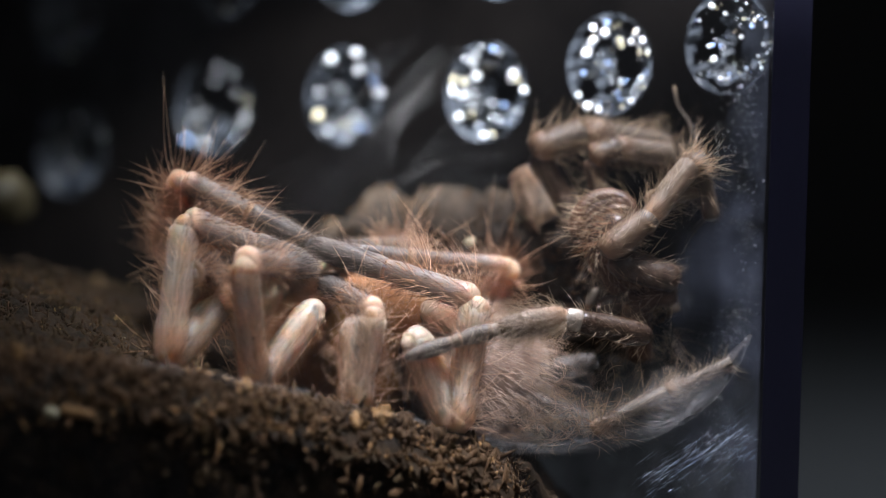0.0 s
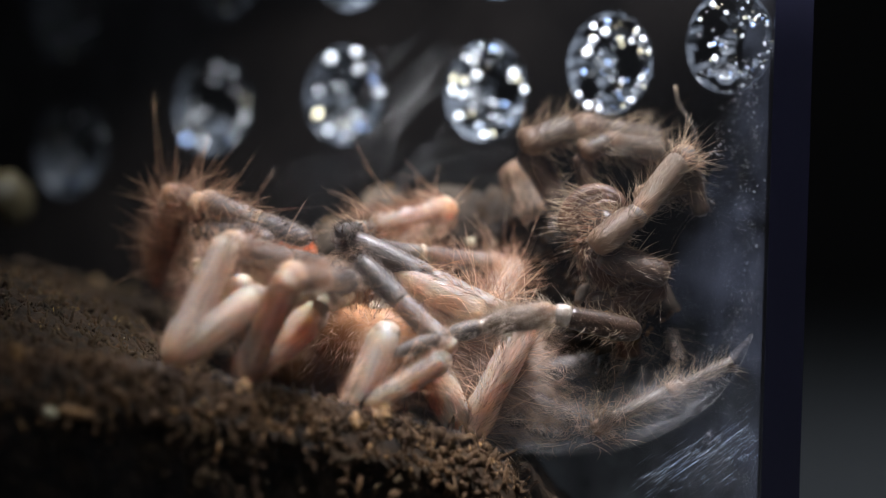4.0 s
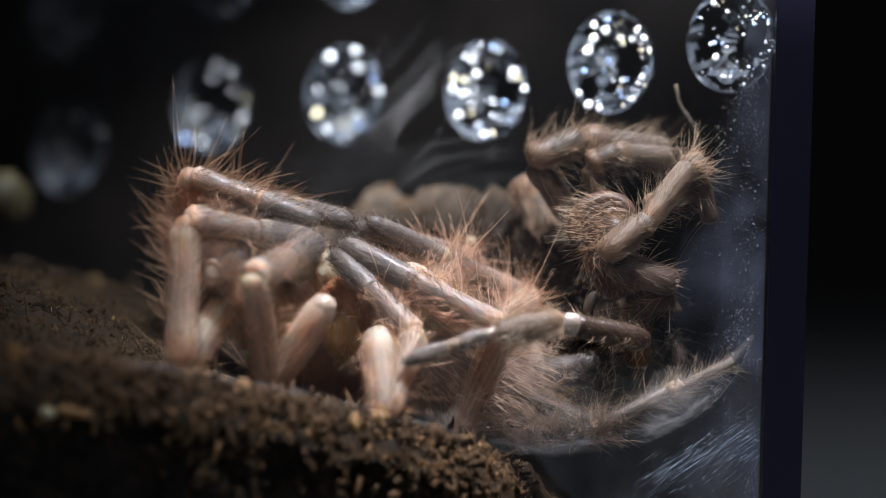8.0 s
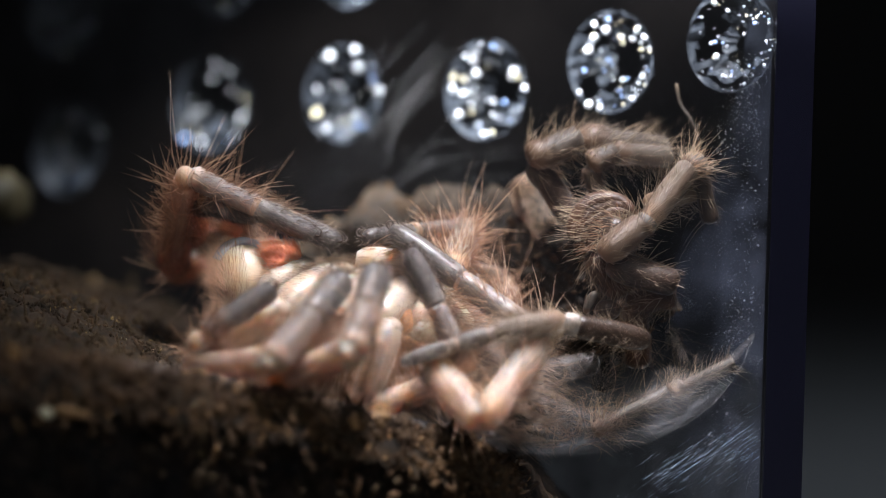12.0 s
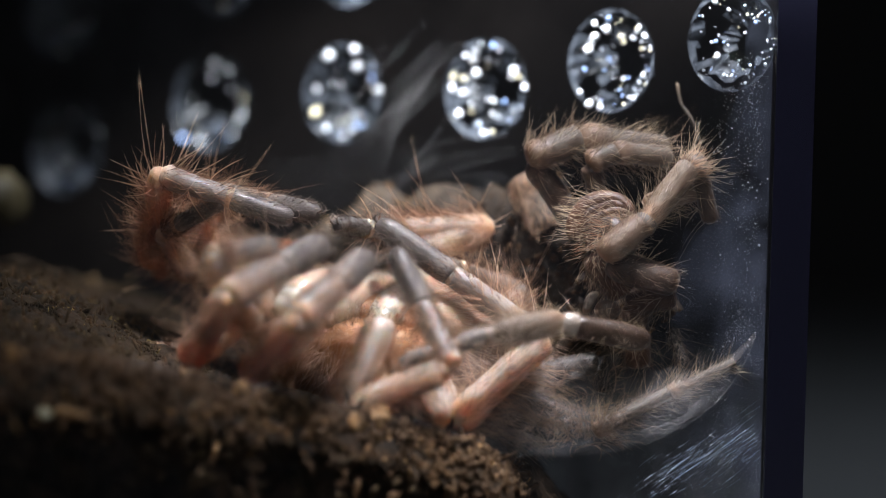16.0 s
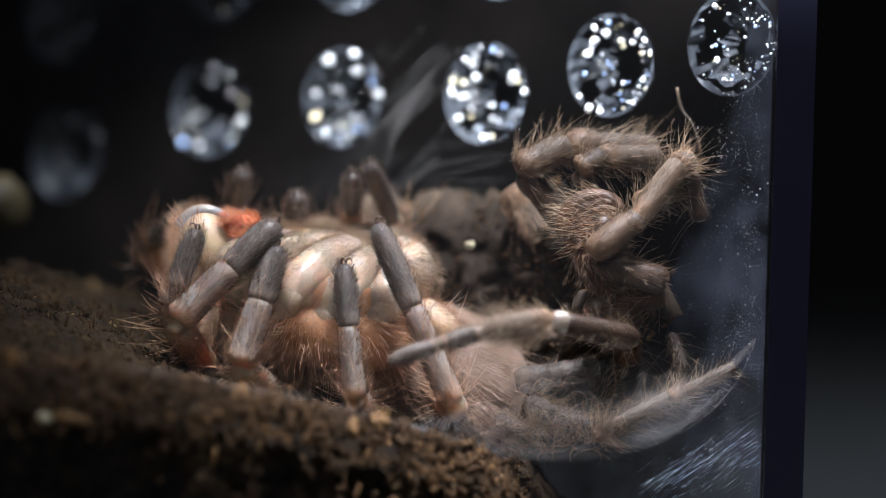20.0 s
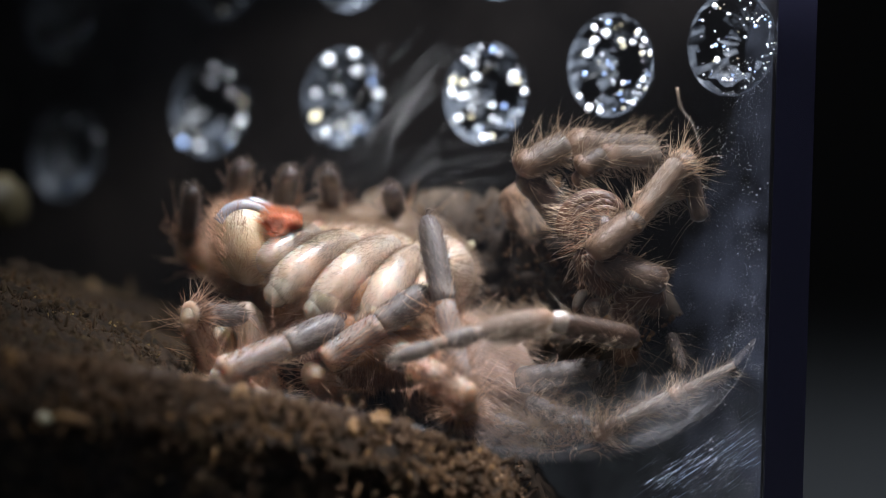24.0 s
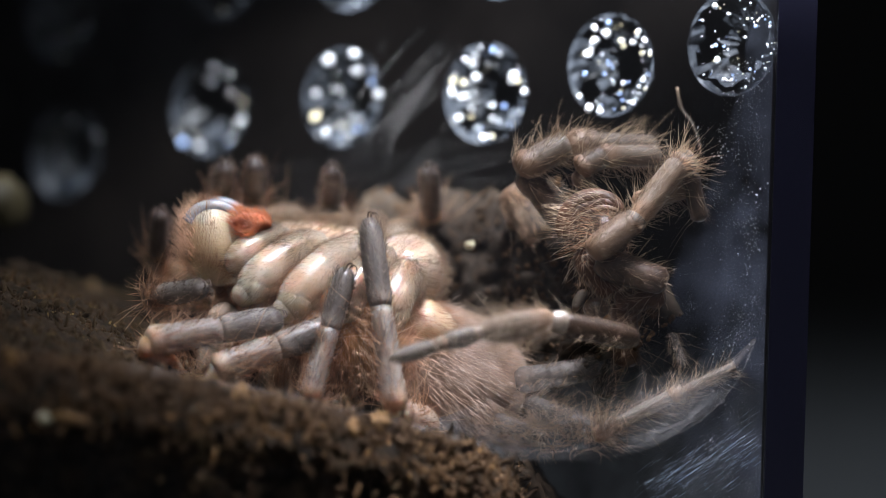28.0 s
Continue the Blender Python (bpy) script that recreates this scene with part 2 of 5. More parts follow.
def tube(points, radii, sides=14, squash=1.0, wobble=0.0):
    """A closed tube along points, with a radius at each; squash flattens it across."""
    pts = [Vector(p) for p in points]
    verts, faces = [], []
    side = None
    for i, p in enumerate(pts):
        d = (pts[min(i + 1, len(pts) - 1)] - pts[max(i - 1, 0)]).normalized()
        if side is None:
            side = d.orthogonal().normalized()
        side = (side - d * side.dot(d)).normalized()
        other = d.cross(side)
        for k in range(sides):
            a = 2 * math.pi * k / sides
            r = radii[i] * (1 + wobble * noise.noise(p * 0.8 + Vector((math.cos(a), math.sin(a), 0))))
            verts.append(p + side * (math.cos(a) * r) + other * (math.sin(a) * r * squash))
        if i:
            o, q = i * sides, (i - 1) * sides
            faces += [(q + k, q + (k + 1) % sides, o + (k + 1) % sides, o + k) for k in range(sides)]
    last = (len(pts) - 1) * sides
    faces += [tuple(reversed(range(sides))), tuple(range(last, last + sides))]
    return np.array([tuple(v) for v in verts]), faces


def smooth_line(points, steps=6):
    """More points along a smooth line through those given."""
    p = [Vector(a) for a in points]
    p = [p[0] * 2 - p[1]] + p + [p[-1] * 2 - p[-2]]
    out = []
    for i in range(1, len(p) - 2):
        for k in range(steps):
            t = k / steps
            out.append(0.5 * (2 * p[i] + (p[i + 1] - p[i - 1]) * t + (2 * p[i - 1] - 5 * p[i] + 4 * p[i + 1] - p[i + 2]) * t * t
                              + (3 * p[i] - p[i - 1] - 3 * p[i + 1] + p[i + 2]) * t ** 3))
    return out + [p[-2]]


def blob(centre, radii, turn=(0, 0, 0), rough=0.0, freq=0.5, level=3):
    """A lumpy ellipsoid: its vertices, faces and outward normals."""
    bm = bmesh.new()
    bmesh.ops.create_icosphere(bm, subdivisions=level, radius=1)
    rot = Euler([radians(a) for a in turn]).to_matrix()
    verts, normals = [], []
    for v in bm.verts:
        p = Vector((v.co.x * radii[0], v.co.y * radii[1], v.co.z * radii[2]))
        p *= 1 + rough * noise.noise(p * freq + Vector(centre))
        n = Vector((v.co.x / radii[0], v.co.y / radii[1], v.co.z / radii[2])).normalized()
        verts.append(tuple(rot @ p + Vector(centre)))
        normals.append(tuple(rot @ n))
    faces = [tuple(v.index for v in f.verts) for f in bm.faces]
    bm.free()
    return np.array(verts), faces, np.array(normals)


def hairs(base, way, length, radius, bend=(0, 0, 0)):
    """Curved tapering bristles from base points: vertices and faces."""
    n = len(base)
    way = way / np.linalg.norm(way, axis=1, keepdims=True)
    u = np.cross(way, np.where(np.abs(way[:, 2:3]) < 0.8, [[0.0, 0, 1]], [[1.0, 0, 0]]))
    u /= np.linalg.norm(u, axis=1, keepdims=True)
    w = np.cross(way, u)
    bend = np.broadcast_to(np.asarray(bend, float), (n, 3))
    rings = []
    for s, r in ((-0.03, 1.0), (0.3, 0.92), (0.58, 0.78), (0.82, 0.52)):
        c = base + way * (length * s)[:, None] + bend * (length * s * s * (1.25 - 0.25 * s))[:, None]
        for k in range(3):
            a = 2 * math.pi * k / 3
            rings.append(c + (u * math.cos(a) + w * math.sin(a)) * (radius * r)[:, None])
    rings.append(base + way * length[:, None] + bend * length[:, None])
    verts = np.stack(rings, 1).reshape(-1, 3)
    pattern = [(0, 1, 4, 3), (1, 2, 5, 4), (2, 0, 3, 5), (3, 4, 7, 6), (4, 5, 8, 7), (5, 3, 6, 8), (6, 7, 10, 9), (7, 8, 11, 10), (8, 6, 9, 11), (9, 10, 12), (10, 11, 12), (11, 9, 12)]
    faces = [tuple(o + i for i in f) for o in range(0, n * 13, 13) for f in pattern]
    return verts, faces


def joined(*pieces):
    """Puts (verts, faces, slot) pieces together."""
    vs, fs, ss, o = [], [], [], 0
    for v, f, s in pieces:
        vs.append(np.asarray(v))
        fs += [tuple(i + o for i in g) for g in f]
        ss += [s] * len(f)
        o += len(v)
    return np.concatenate(vs), fs, ss


def profile_radius(profile, s):
    return np.interp(s, [p[0] for p in profile], [p[1] for p in profile])


def segment(length, radius, profile, bow=0.0):
    """A limb segment from the origin along +z; profile lists (share of length, share of radius)."""
    s = np.linspace(0, 1, 15)
    r = profile_radius(profile, s) * radius
    pts = [(bow * length * math.sin(math.pi * a), 0, length * a) for a in s]
    return tube(pts, r, sides=14, squash=0.92, wobble=0.05)


def limb_hair(length, radius, profile, count, long, span=(0.02, 0.98), size=0.02, lean=0.9, bow=0.0, spread=1.0):
    """Bristles all round a limb segment, that lean towards its tip."""
    s = rng.uniform(span[0], span[1], count)
    a = rng.uniform(0, 2 * math.pi, count)
    r = profile_radius(profile, s) * radius * 0.97
    out = np.stack([np.cos(a), np.sin(a) * 0.92, np.zeros(count)], 1)
    base = out * r[:, None] + np.stack([bow * length * np.sin(math.pi * s), np.zeros(count), length * s], 1)
    hook = min(1.0, max(0.0, long - 0.5))
    way = out * rng.uniform(0.5, 1.2, count)[:, None] * spread * (1 + 0.5 * hook) + np.array([0, 0, 1]) * lean * rng.uniform(0.6, 1.3, count)[:, None] * (1 - 0.35 * hook)
    way += rng.normal(0, 0.25, (count, 3))
    size_l = long * rng.uniform(0.45, 1.25, count)
    return hairs(base, way, size_l, size * rng.uniform(0.7, 1.2, count), bend=rng.normal(0, 0.24 + 0.14 * hook, (count, 3)) + np.array([0, 0, 0.4 + 0.2 * hook]) - out * rng.uniform(-0.1, 0.4, count)[:, None] * hook)


def blob_hair(verts, faces, normals, count, long, size, flow=(0, 0, 0), keep=None):
    """Bristles spread over a surface, swept along flow; keep says which vertices may carry them."""
    tri = np.array([t for f in faces if len(f) < 5 for t in (((f[0], f[1], f[2]), (f[0], f[2], f[3])) if len(f) == 4 else (f,))])
    if keep is not None:
        tri = tri[keep[tri].all(axis=1)]
    area = np.linalg.norm(np.cross(verts[tri[:, 1]] - verts[tri[:, 0]], verts[tri[:, 2]] - verts[tri[:, 0]]), axis=1)
    pick = tri[rng.choice(len(tri), count, p=area / area.sum())]
    w = rng.dirichlet((1, 1, 1), count)
    base = (verts[pick] * w[:, :, None]).sum(axis=1)
    up = (normals[pick] * w[:, :, None]).sum(axis=1)
    way = up + np.array(flow) + rng.normal(0, 0.2, (count, 3))
    return hairs(base - up * 0.02, way, long * rng.uniform(0.5, 1.25, count), size * rng.uniform(0.7, 1.2, count), bend=np.array(flow) * 0.25 + rng.normal(0, 0.14, (count, 3)))


# ---- room and table ----


def slab(name, lo, hi, m):
    bm = bmesh.new()
    bmesh.ops.create_cube(bm, size=1)
    for v in bm.verts:
        v.co = Vector([(lo[i] + hi[i]) / 2 + v.co[i] * (hi[i] - lo[i]) for i in range(3)]) * MM
    bmesh.ops.bevel(bm, geom=bm.edges[:], offset=min(hi[i] - lo[i] for i in range(3)) * 0.08 * MM, segments=2, affect="EDGES")
    me = bpy.data.meshes.new(name)
    bm.to_mesh(me)
    bm.free()
    me.materials.append(m)
    return new(name, me)


tagged(slab("table_top", (-500, -350, -36), (500, 650, -18), TABLE), "grey table top under the clear box", "table", kind="structure")
# made-up room; the darkness round the table is put into its colour
tagged(slab("wall_back", (-700, 660, -700), (700, 680, 700), WALLS), "near-black wall added round the table", "wall", kind="structure")
tagged(slab("wall_left", (-720, -700, -700), (-701, 700, 700), WALLS), "near-black wall added round the table", "wall", kind="structure")
tagged(slab("wall_right", (701, -700, -700), (720, 700, 700), WALLS), "near-black wall added round the table", "wall", kind="structure")
tagged(slab("wall_front", (-700, -720, -700), (700, -701, 700), WALLS), "near-black wall added round the table", "wall", kind="structure")
tagged(slab("ceiling", (-700, -700, 701), (700, 700, 720), WALLS), "near-black ceiling added over the table", "ceiling", kind="structure")
tagged(slab("floor", (-700, -700, -720), (700, 700, -701), WALLS), "near-black floor added under the table", "floor", kind="structure")

# ---- the clear box: the drilled side pane, its corner, floor ----
YAW = radians(37)
CORNER = Vector((15.29, 1, 0))
ALONG = Vector((-math.cos(YAW), math.sin(YAW), 0))
BEHIND = Vector((math.sin(YAW), math.cos(YAW), 0))


def on_pane(s, z, d=0.0):
    """s along the pane from the corner, z up, d into its thickness."""
    return CORNER + ALONG * s + BEHIND * d + Vector((0.03 * z, 0, z))


box = tagged(empty("clear_box", (0, 0, -18)), "small clear plastic box with drilled air holes, dusty and scratched", "box")


def in_box(name, me, label=""):
    ob = part(name, me, box, label)
    ob.location = V((0, 0, 18))
    return ob


HOLES = [(44.42, 5.18), (34.53, 7.32), (25.77, 7.66), (16.79, 7.66), (9.34, 8.85), (2.41, 9.69), (44.98, 12.38), (33.92, 14.34), (25.45, 14.47), (16.09, 14.75)]
OUTER, INNER = 2.42, 0.36


def drilled_pane():
    bm = bmesh.new()
    outline = [(0.0, -17.8), (62.0, -17.8), (62.0, 40.0), (0.0, 40.0)]
    edges = []

    def loop(pts):
        vs = [bm.verts.new(on_pane(s, z) * MM) for s, z in pts]
        edges.extend(bm.edges.new((vs[i], vs[(i + 1) % len(vs)])) for i in range(len(vs)))

    loop(outline)
    for s, z in HOLES:
        loop([(s + OUTER * math.cos(a), z + OUTER * math.sin(a)) for a in np.linspace(0, 2 * math.pi, 40, endpoint=False)])
    bmesh.ops.triangle_fill(bm, edges=edges, use_beauty=True)
    me = bpy.data.meshes.new("drilled_pane")
    bm.to_mesh(me)
    bm.free()
    me.materials.append(PANE)
    return me


in_box("drilled_pane", drilled_pane(), "dusty clear side pane, painted dark, with ten drilled holes").visible_shadow = False


def hole_rim(s, z, seed, whole):
    """The chipped, frosted funnel that the drill left; whole says how much of the frosting is kept."""
    r = np.random.default_rng(seed)
    verts, faces, n = [], [], 40
    rings = [(OUTER * 1.04, -0.06), (OUTER * 0.97, 0.05), (OUTER * 0.86, 0.5), (OUTER * 0.7, 0.95), (OUTER * 0.52, 1.3), (OUTER * INNER, 1.7)]
    for i, (rad, dep) in enumerate(rings):
        for k in range(n):
            a = 2 * math.pi * k / n
            q = rad * (1 + (0.05 if i < 4 else 0.12) * r.normal() * (0 < i))
            verts.append(on_pane(s + q * math.cos(a), z + q * math.sin(a), dep + 0.06 * r.normal() * (0 < i < 5)))
        if i:
            for k in range(n):
                a = 2 * math.pi * k / n
                if i == 1 or noise.noise(Vector((math.cos(a) * 1.9, math.sin(a) * 1.9, seed * 1.7 + i * 0.55))) < whole:
                    faces.append(((i - 1) * n + k, (i - 1) * n + (k + 1) % n, i * n + (k + 1) % n, i * n + k))
    return mesh("hole_rim", verts, faces, [FROST], smooth=False)


def glint_bead_mesh(seed):
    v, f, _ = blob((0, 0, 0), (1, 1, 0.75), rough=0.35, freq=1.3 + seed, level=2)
    return mesh("glint_bead", v, f, [(GLINT, GLINT, GLINT, BLUE_GLINT, GLINT, WARM_GLINT)[seed]])


# the larger painted glints in each hole: across, up (shares of its radius) and size
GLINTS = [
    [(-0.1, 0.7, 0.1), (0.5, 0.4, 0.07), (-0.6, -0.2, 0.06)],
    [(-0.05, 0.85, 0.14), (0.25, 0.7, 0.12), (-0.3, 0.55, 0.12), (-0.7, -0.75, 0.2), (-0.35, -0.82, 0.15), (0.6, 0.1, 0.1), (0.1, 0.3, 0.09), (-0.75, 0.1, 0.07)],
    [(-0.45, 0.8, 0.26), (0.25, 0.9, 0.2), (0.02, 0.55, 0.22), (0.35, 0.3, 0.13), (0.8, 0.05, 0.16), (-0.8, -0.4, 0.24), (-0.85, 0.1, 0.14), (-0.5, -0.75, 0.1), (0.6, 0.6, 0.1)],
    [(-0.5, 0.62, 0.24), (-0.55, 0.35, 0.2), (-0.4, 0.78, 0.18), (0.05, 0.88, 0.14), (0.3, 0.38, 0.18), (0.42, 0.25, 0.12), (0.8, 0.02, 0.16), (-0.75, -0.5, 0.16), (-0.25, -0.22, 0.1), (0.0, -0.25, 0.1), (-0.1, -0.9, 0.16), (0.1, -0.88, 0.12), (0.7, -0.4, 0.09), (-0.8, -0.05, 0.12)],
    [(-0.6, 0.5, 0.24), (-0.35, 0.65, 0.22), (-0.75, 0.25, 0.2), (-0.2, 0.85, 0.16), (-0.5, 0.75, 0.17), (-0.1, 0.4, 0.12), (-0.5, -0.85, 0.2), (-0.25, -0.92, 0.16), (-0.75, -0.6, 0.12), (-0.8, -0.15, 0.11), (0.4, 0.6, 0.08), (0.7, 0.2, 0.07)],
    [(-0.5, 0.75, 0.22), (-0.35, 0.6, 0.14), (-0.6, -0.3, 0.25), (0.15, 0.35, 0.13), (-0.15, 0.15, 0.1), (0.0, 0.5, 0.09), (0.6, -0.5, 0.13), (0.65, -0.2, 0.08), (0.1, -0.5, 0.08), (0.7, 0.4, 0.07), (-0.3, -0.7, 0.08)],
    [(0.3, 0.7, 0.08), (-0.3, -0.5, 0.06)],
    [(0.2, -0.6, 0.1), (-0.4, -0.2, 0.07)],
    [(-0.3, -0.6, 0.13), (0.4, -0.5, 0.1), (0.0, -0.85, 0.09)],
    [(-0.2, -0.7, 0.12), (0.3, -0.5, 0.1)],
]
GLINT_BEADS = [glint_bead_mesh(i) for i in range(6)]
for i, (s, z) in enumerate(HOLES):
    # weaker light in a hole is imitated by leaving out frosted faces
    rim = in_box("hole_rim", hole_rim(s, z, i + 3, (0.2, -0.08, 0.08, 0.12, 0.14, 0.0, 0.2, 0.1, 0.15, 0.15)[i]), "frosted chipped edge of a drilled hole")
    r = np.random.default_rng(40 + i)
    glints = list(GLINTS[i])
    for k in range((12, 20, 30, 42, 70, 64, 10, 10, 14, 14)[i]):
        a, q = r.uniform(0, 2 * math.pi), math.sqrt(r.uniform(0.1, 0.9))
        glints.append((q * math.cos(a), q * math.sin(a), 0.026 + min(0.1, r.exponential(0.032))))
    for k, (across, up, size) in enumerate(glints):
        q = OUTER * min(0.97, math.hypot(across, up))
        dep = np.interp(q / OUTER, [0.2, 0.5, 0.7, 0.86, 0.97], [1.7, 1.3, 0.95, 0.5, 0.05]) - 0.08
        c = new("glint_bead", GLINT_BEADS[k % 6])
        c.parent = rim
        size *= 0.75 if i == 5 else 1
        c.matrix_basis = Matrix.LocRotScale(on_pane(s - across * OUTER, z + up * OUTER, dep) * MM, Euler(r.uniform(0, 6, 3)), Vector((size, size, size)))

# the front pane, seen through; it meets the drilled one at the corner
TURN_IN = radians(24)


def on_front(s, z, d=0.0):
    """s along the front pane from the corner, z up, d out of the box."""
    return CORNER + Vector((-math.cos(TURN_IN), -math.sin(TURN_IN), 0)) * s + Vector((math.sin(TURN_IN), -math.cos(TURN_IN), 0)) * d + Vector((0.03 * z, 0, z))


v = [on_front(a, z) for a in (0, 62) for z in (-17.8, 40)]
in_box("front_pane", mesh("front_pane", v, [(0, 2, 3, 1)], [HAZE], smooth=False), "clear front pane with a faint haze painted on").visible_shadow = False

# the corner, a dark glued edge
v = [on_pane(-0.02, z) + Vector((x, y, 0)) for z in (-17.8, 40) for y, x in ((-0.9, 0), (-0.9, 1.8), (1.6, 1.8), (1.6, 0))]
in_box("corner_post", mesh("corner_post", v, [(0, 1, 5, 4), (1, 2, 6, 5), (2, 3, 7, 6), (3, 0, 4, 7), (3, 2, 1, 0), (4, 5, 6, 7)], [EDGE], smooth=False), "dark blue glued plastic corner edge")
v = [Vector(p) for p in ((-42, -16, -17.8), (15, -16, -17.8), (15, 4, -17.8), (-33, 40, -17.8), (-42, 40, -17.8))]
v = v + [p + Vector((0, 0, 1.6)) for p in v]
in_box("box_floor", mesh("box_floor", v, [(4, 3, 2, 1, 0), (5, 6, 7, 8, 9)] + [(i, (i + 1) % 5, (i + 1) % 5 + 5, i + 5) for i in range(5)], [EDGE], smooth=False), "dark plastic floor of the box")

# ---- soil ----


def ridge(x):
    """Height of the crest in front, and where it runs."""
    z = np.interp(x, [-40, -20, -14, -7.5, -2, 1.7, 3.2, 5, 20], [-4.0, -4.9, -5.5, -6.8, -8.2, -9.3, -10.8, -14, -16.3])
    return z, np.interp(x, [-40, -18, -8, 0, 4, 20], [-15, -12.6, -8.6, -5.0, -3.2, -1.0])


def soil_height(x, y):
    top, run = ridge(x)
    hollow = np.interp(x, [-40, -22, -15, -9, 0, 4, 7, 20], [-3.2, -4.4, -5.8, -7.6, -9.2, -10.6, -14, -16.3])
    back = np.interp(y - run, [0, 3, 12, 30, 45], [0, 0.2, 1.0, 3.4, 4.5]) * np.interp(x, [-25, -8, 2, 8, 20], [0.75, 0.75, 0.8, 0.35, 0.1])
    d = y - run
    back = back + np.interp(x, [-40, -22, -15, -10], [1, 1, 0.5, 0]) * np.interp(d, [2, 6, 12, 18, 26, 34], [0, 0.6, 1.6, 2.0, 1.2, 0])
    front = np.interp(d, [-3, -1.4, -0.9, -0.4, 0], [-6.0, -2.0, -0.9, -0.25, 0])
    crest = np.exp(-(d / 1.8) ** 2)
    z = np.where(d < 0, top + front, top * crest + (hollow + back) * (1 - crest))
    return np.maximum(z, -16.15)


def face_point(x, drop):
    """A point on the steep front of the soil, drop below the crest."""
    top, run = ridge(x)
    p = Vector((x * 0.8, drop * 0.8, 4))
    out = 0.8 * noise.noise(p * 0.7) + 0.45 * noise.noise(p * 1.9) + 0.2 * noise.noise(p * 4.5)
    y = run - 1.15 + 0.95 * max(0, drop - 0.25) + out * min(1, drop * 0.6)
    return x, float(y), float(top - 1.4 - drop + 0.3 * out)


def soil_mesh():
    xs, ys = np.linspace(-36, 12, 250), np.linspace(-17, 36, 260)
    verts = []
    for y in ys:
        z = soil_height(xs, np.full_like(xs, y))
        for x, h in zip(xs, z):
            p = Vector((x, y, 0))
            bump = 0.45 * noise.noise(p * 0.9) + 0.3 * noise.noise(p * 2.1) + 0.26 * noise.noise(p * 3.9)
            verts.append((x, y, h + bump * (1 if h > -16 else 0.1)))
    n = len(xs)
    faces = [(j * n + i, j * n + i + 1, (j + 1) * n + i + 1, (j + 1) * n + i) for j in range(len(ys) - 1) for i in range(n - 1)
             if (xs[i] - CORNER.x) * BEHIND.x + (ys[j] - CORNER.y) * BEHIND.y < -0.8 and ys[j] > ridge(xs[i])[1] - 1.4]
    # the steep, slightly undercut face below the crest
    o, m = len(verts), 70
    for x in xs:
        top, run = ridge(x)
        for j in range(m):
            x2, y2, z2 = face_point(x, 14.0 * j / (m - 1))
            verts.append((x2, y2, max(z2, -16.2)))
    faces += [(o + i * m + j, o + i * m + j + 1, o + (i + 1) * m + j + 1, o + (i + 1) * m + j) for i in range(n - 1) for j in range(m - 1)]
    return mesh("soil", verts, faces, [SOIL])


soil = tagged(new("soil", soil_mesh()), "dark damp soil heaped in the box", "soil", kind="structure")


def crumbs(name, count, sizes, m, seed, label, where, drop=None):
    """Loose crumbs on the soil, in one sheet."""
    r = np.random.default_rng(seed)
    kinds = [blob((0, 0, 0), ((1, 0.8, 0.7), (1.7, 0.5, 0.4), (1.2, 0.7, 0.5), (2.3, 0.3, 0.3), (1, 0.9, 0.6), (1.4, 0.6, 0.45))[i], rough=0.9, freq=1.1 + i, level=1) for i in range(6)]
    pieces = []
    while len(pieces) < count:
        x, y = where(r)
        if (x - CORNER.x) * BEHIND.x + (y - CORNER.y) * BEHIND.y > -1.5 or x > 5:
            continue
        z = float(soil_height(np.array([x]), np.array([y]))[0])
        if drop:
            x, y, z = face_point(x, r.exponential(drop))
        size = r.uniform(*sizes) * (1 if r.random() < 0.8 else 1.6)
        rot = np.array(Euler(r.uniform(0, 6, 3)).to_matrix())
        v, f, _ = kinds[r.integers(6)]
        pieces.append((v @ rot.T * size + np.array([x, y, z + size * 0.35]), f, 0))
    v, f, s = joined(*pieces)
    return tagged(new(name, mesh(name, v, f, [m])), label, "soil", kind="stuff")


def near_ridge(r):
    x = r.uniform(-24, 4)
    return x, ridge(x)[1] + abs(r.normal(0, 1.6)) * (-0.45 if r.random() < 0.4 else 1)


def left_slope(r):
    return r.uniform(-24, -8), r.uniform(-12, 9)


def over_all(r):
    return r.uniform(-30, 4), r.uniform(-13, 24)


crumbs("soil_crumbs", 4200, (0.05, 0.26), CRUMB, 3, "dark crumbs of damp soil", near_ridge)
crumbs("soil_crumbs", 1800, (0.06, 0.26), DIM_CRUMB, 4, "dark crumbs of damp soil", over_all)
crumbs("soil_crumbs", 5000, (0.03, 0.14), DIM_CRUMB, 10, "fine dark crumbs of damp soil", left_slope)
crumbs("soil_crumbs", 2200, (0.03, 0.16), CRUMB, 11, "fine brown crumbs of damp soil", left_slope)
crumbs("rusty_crumbs", 1100, (0.04, 0.14), RUST, 5, "rust-brown fibre crumbs in the soil", near_ridge)
crumbs("soil_crumbs", 700, (0.04, 0.17), CRUMB, 7, "dark crumbs in the steep soil face", near_ridge, 0.45)
crumbs("rusty_crumbs", 90, (0.05, 0.17), RUST, 8, "rust-brown fibre crumbs in the steep soil face", near_ridge, 0.4)
crumbs("rusty_crumbs", 420, (0.03, 0.1), GOLD, 9, "yellowish-brown specks in the damp soil", left_slope)
crumbs("pale_grit", 60, (0.04, 0.13), STONE, 6, "pale grains of grit on the soil", over_all)


def grit(at, size, m, label, seed, squash=0.8):
    v, f, _ = blob((0, 0, 0), (size, size * 0.8, size * squash), rough=0.5, freq=1.7 + seed, level=2)
    ob = new("pebble", mesh("pebble", v, f, [m], smooth=False))
    ob.location = V(at)
    return tagged(ob, label, "pebble")


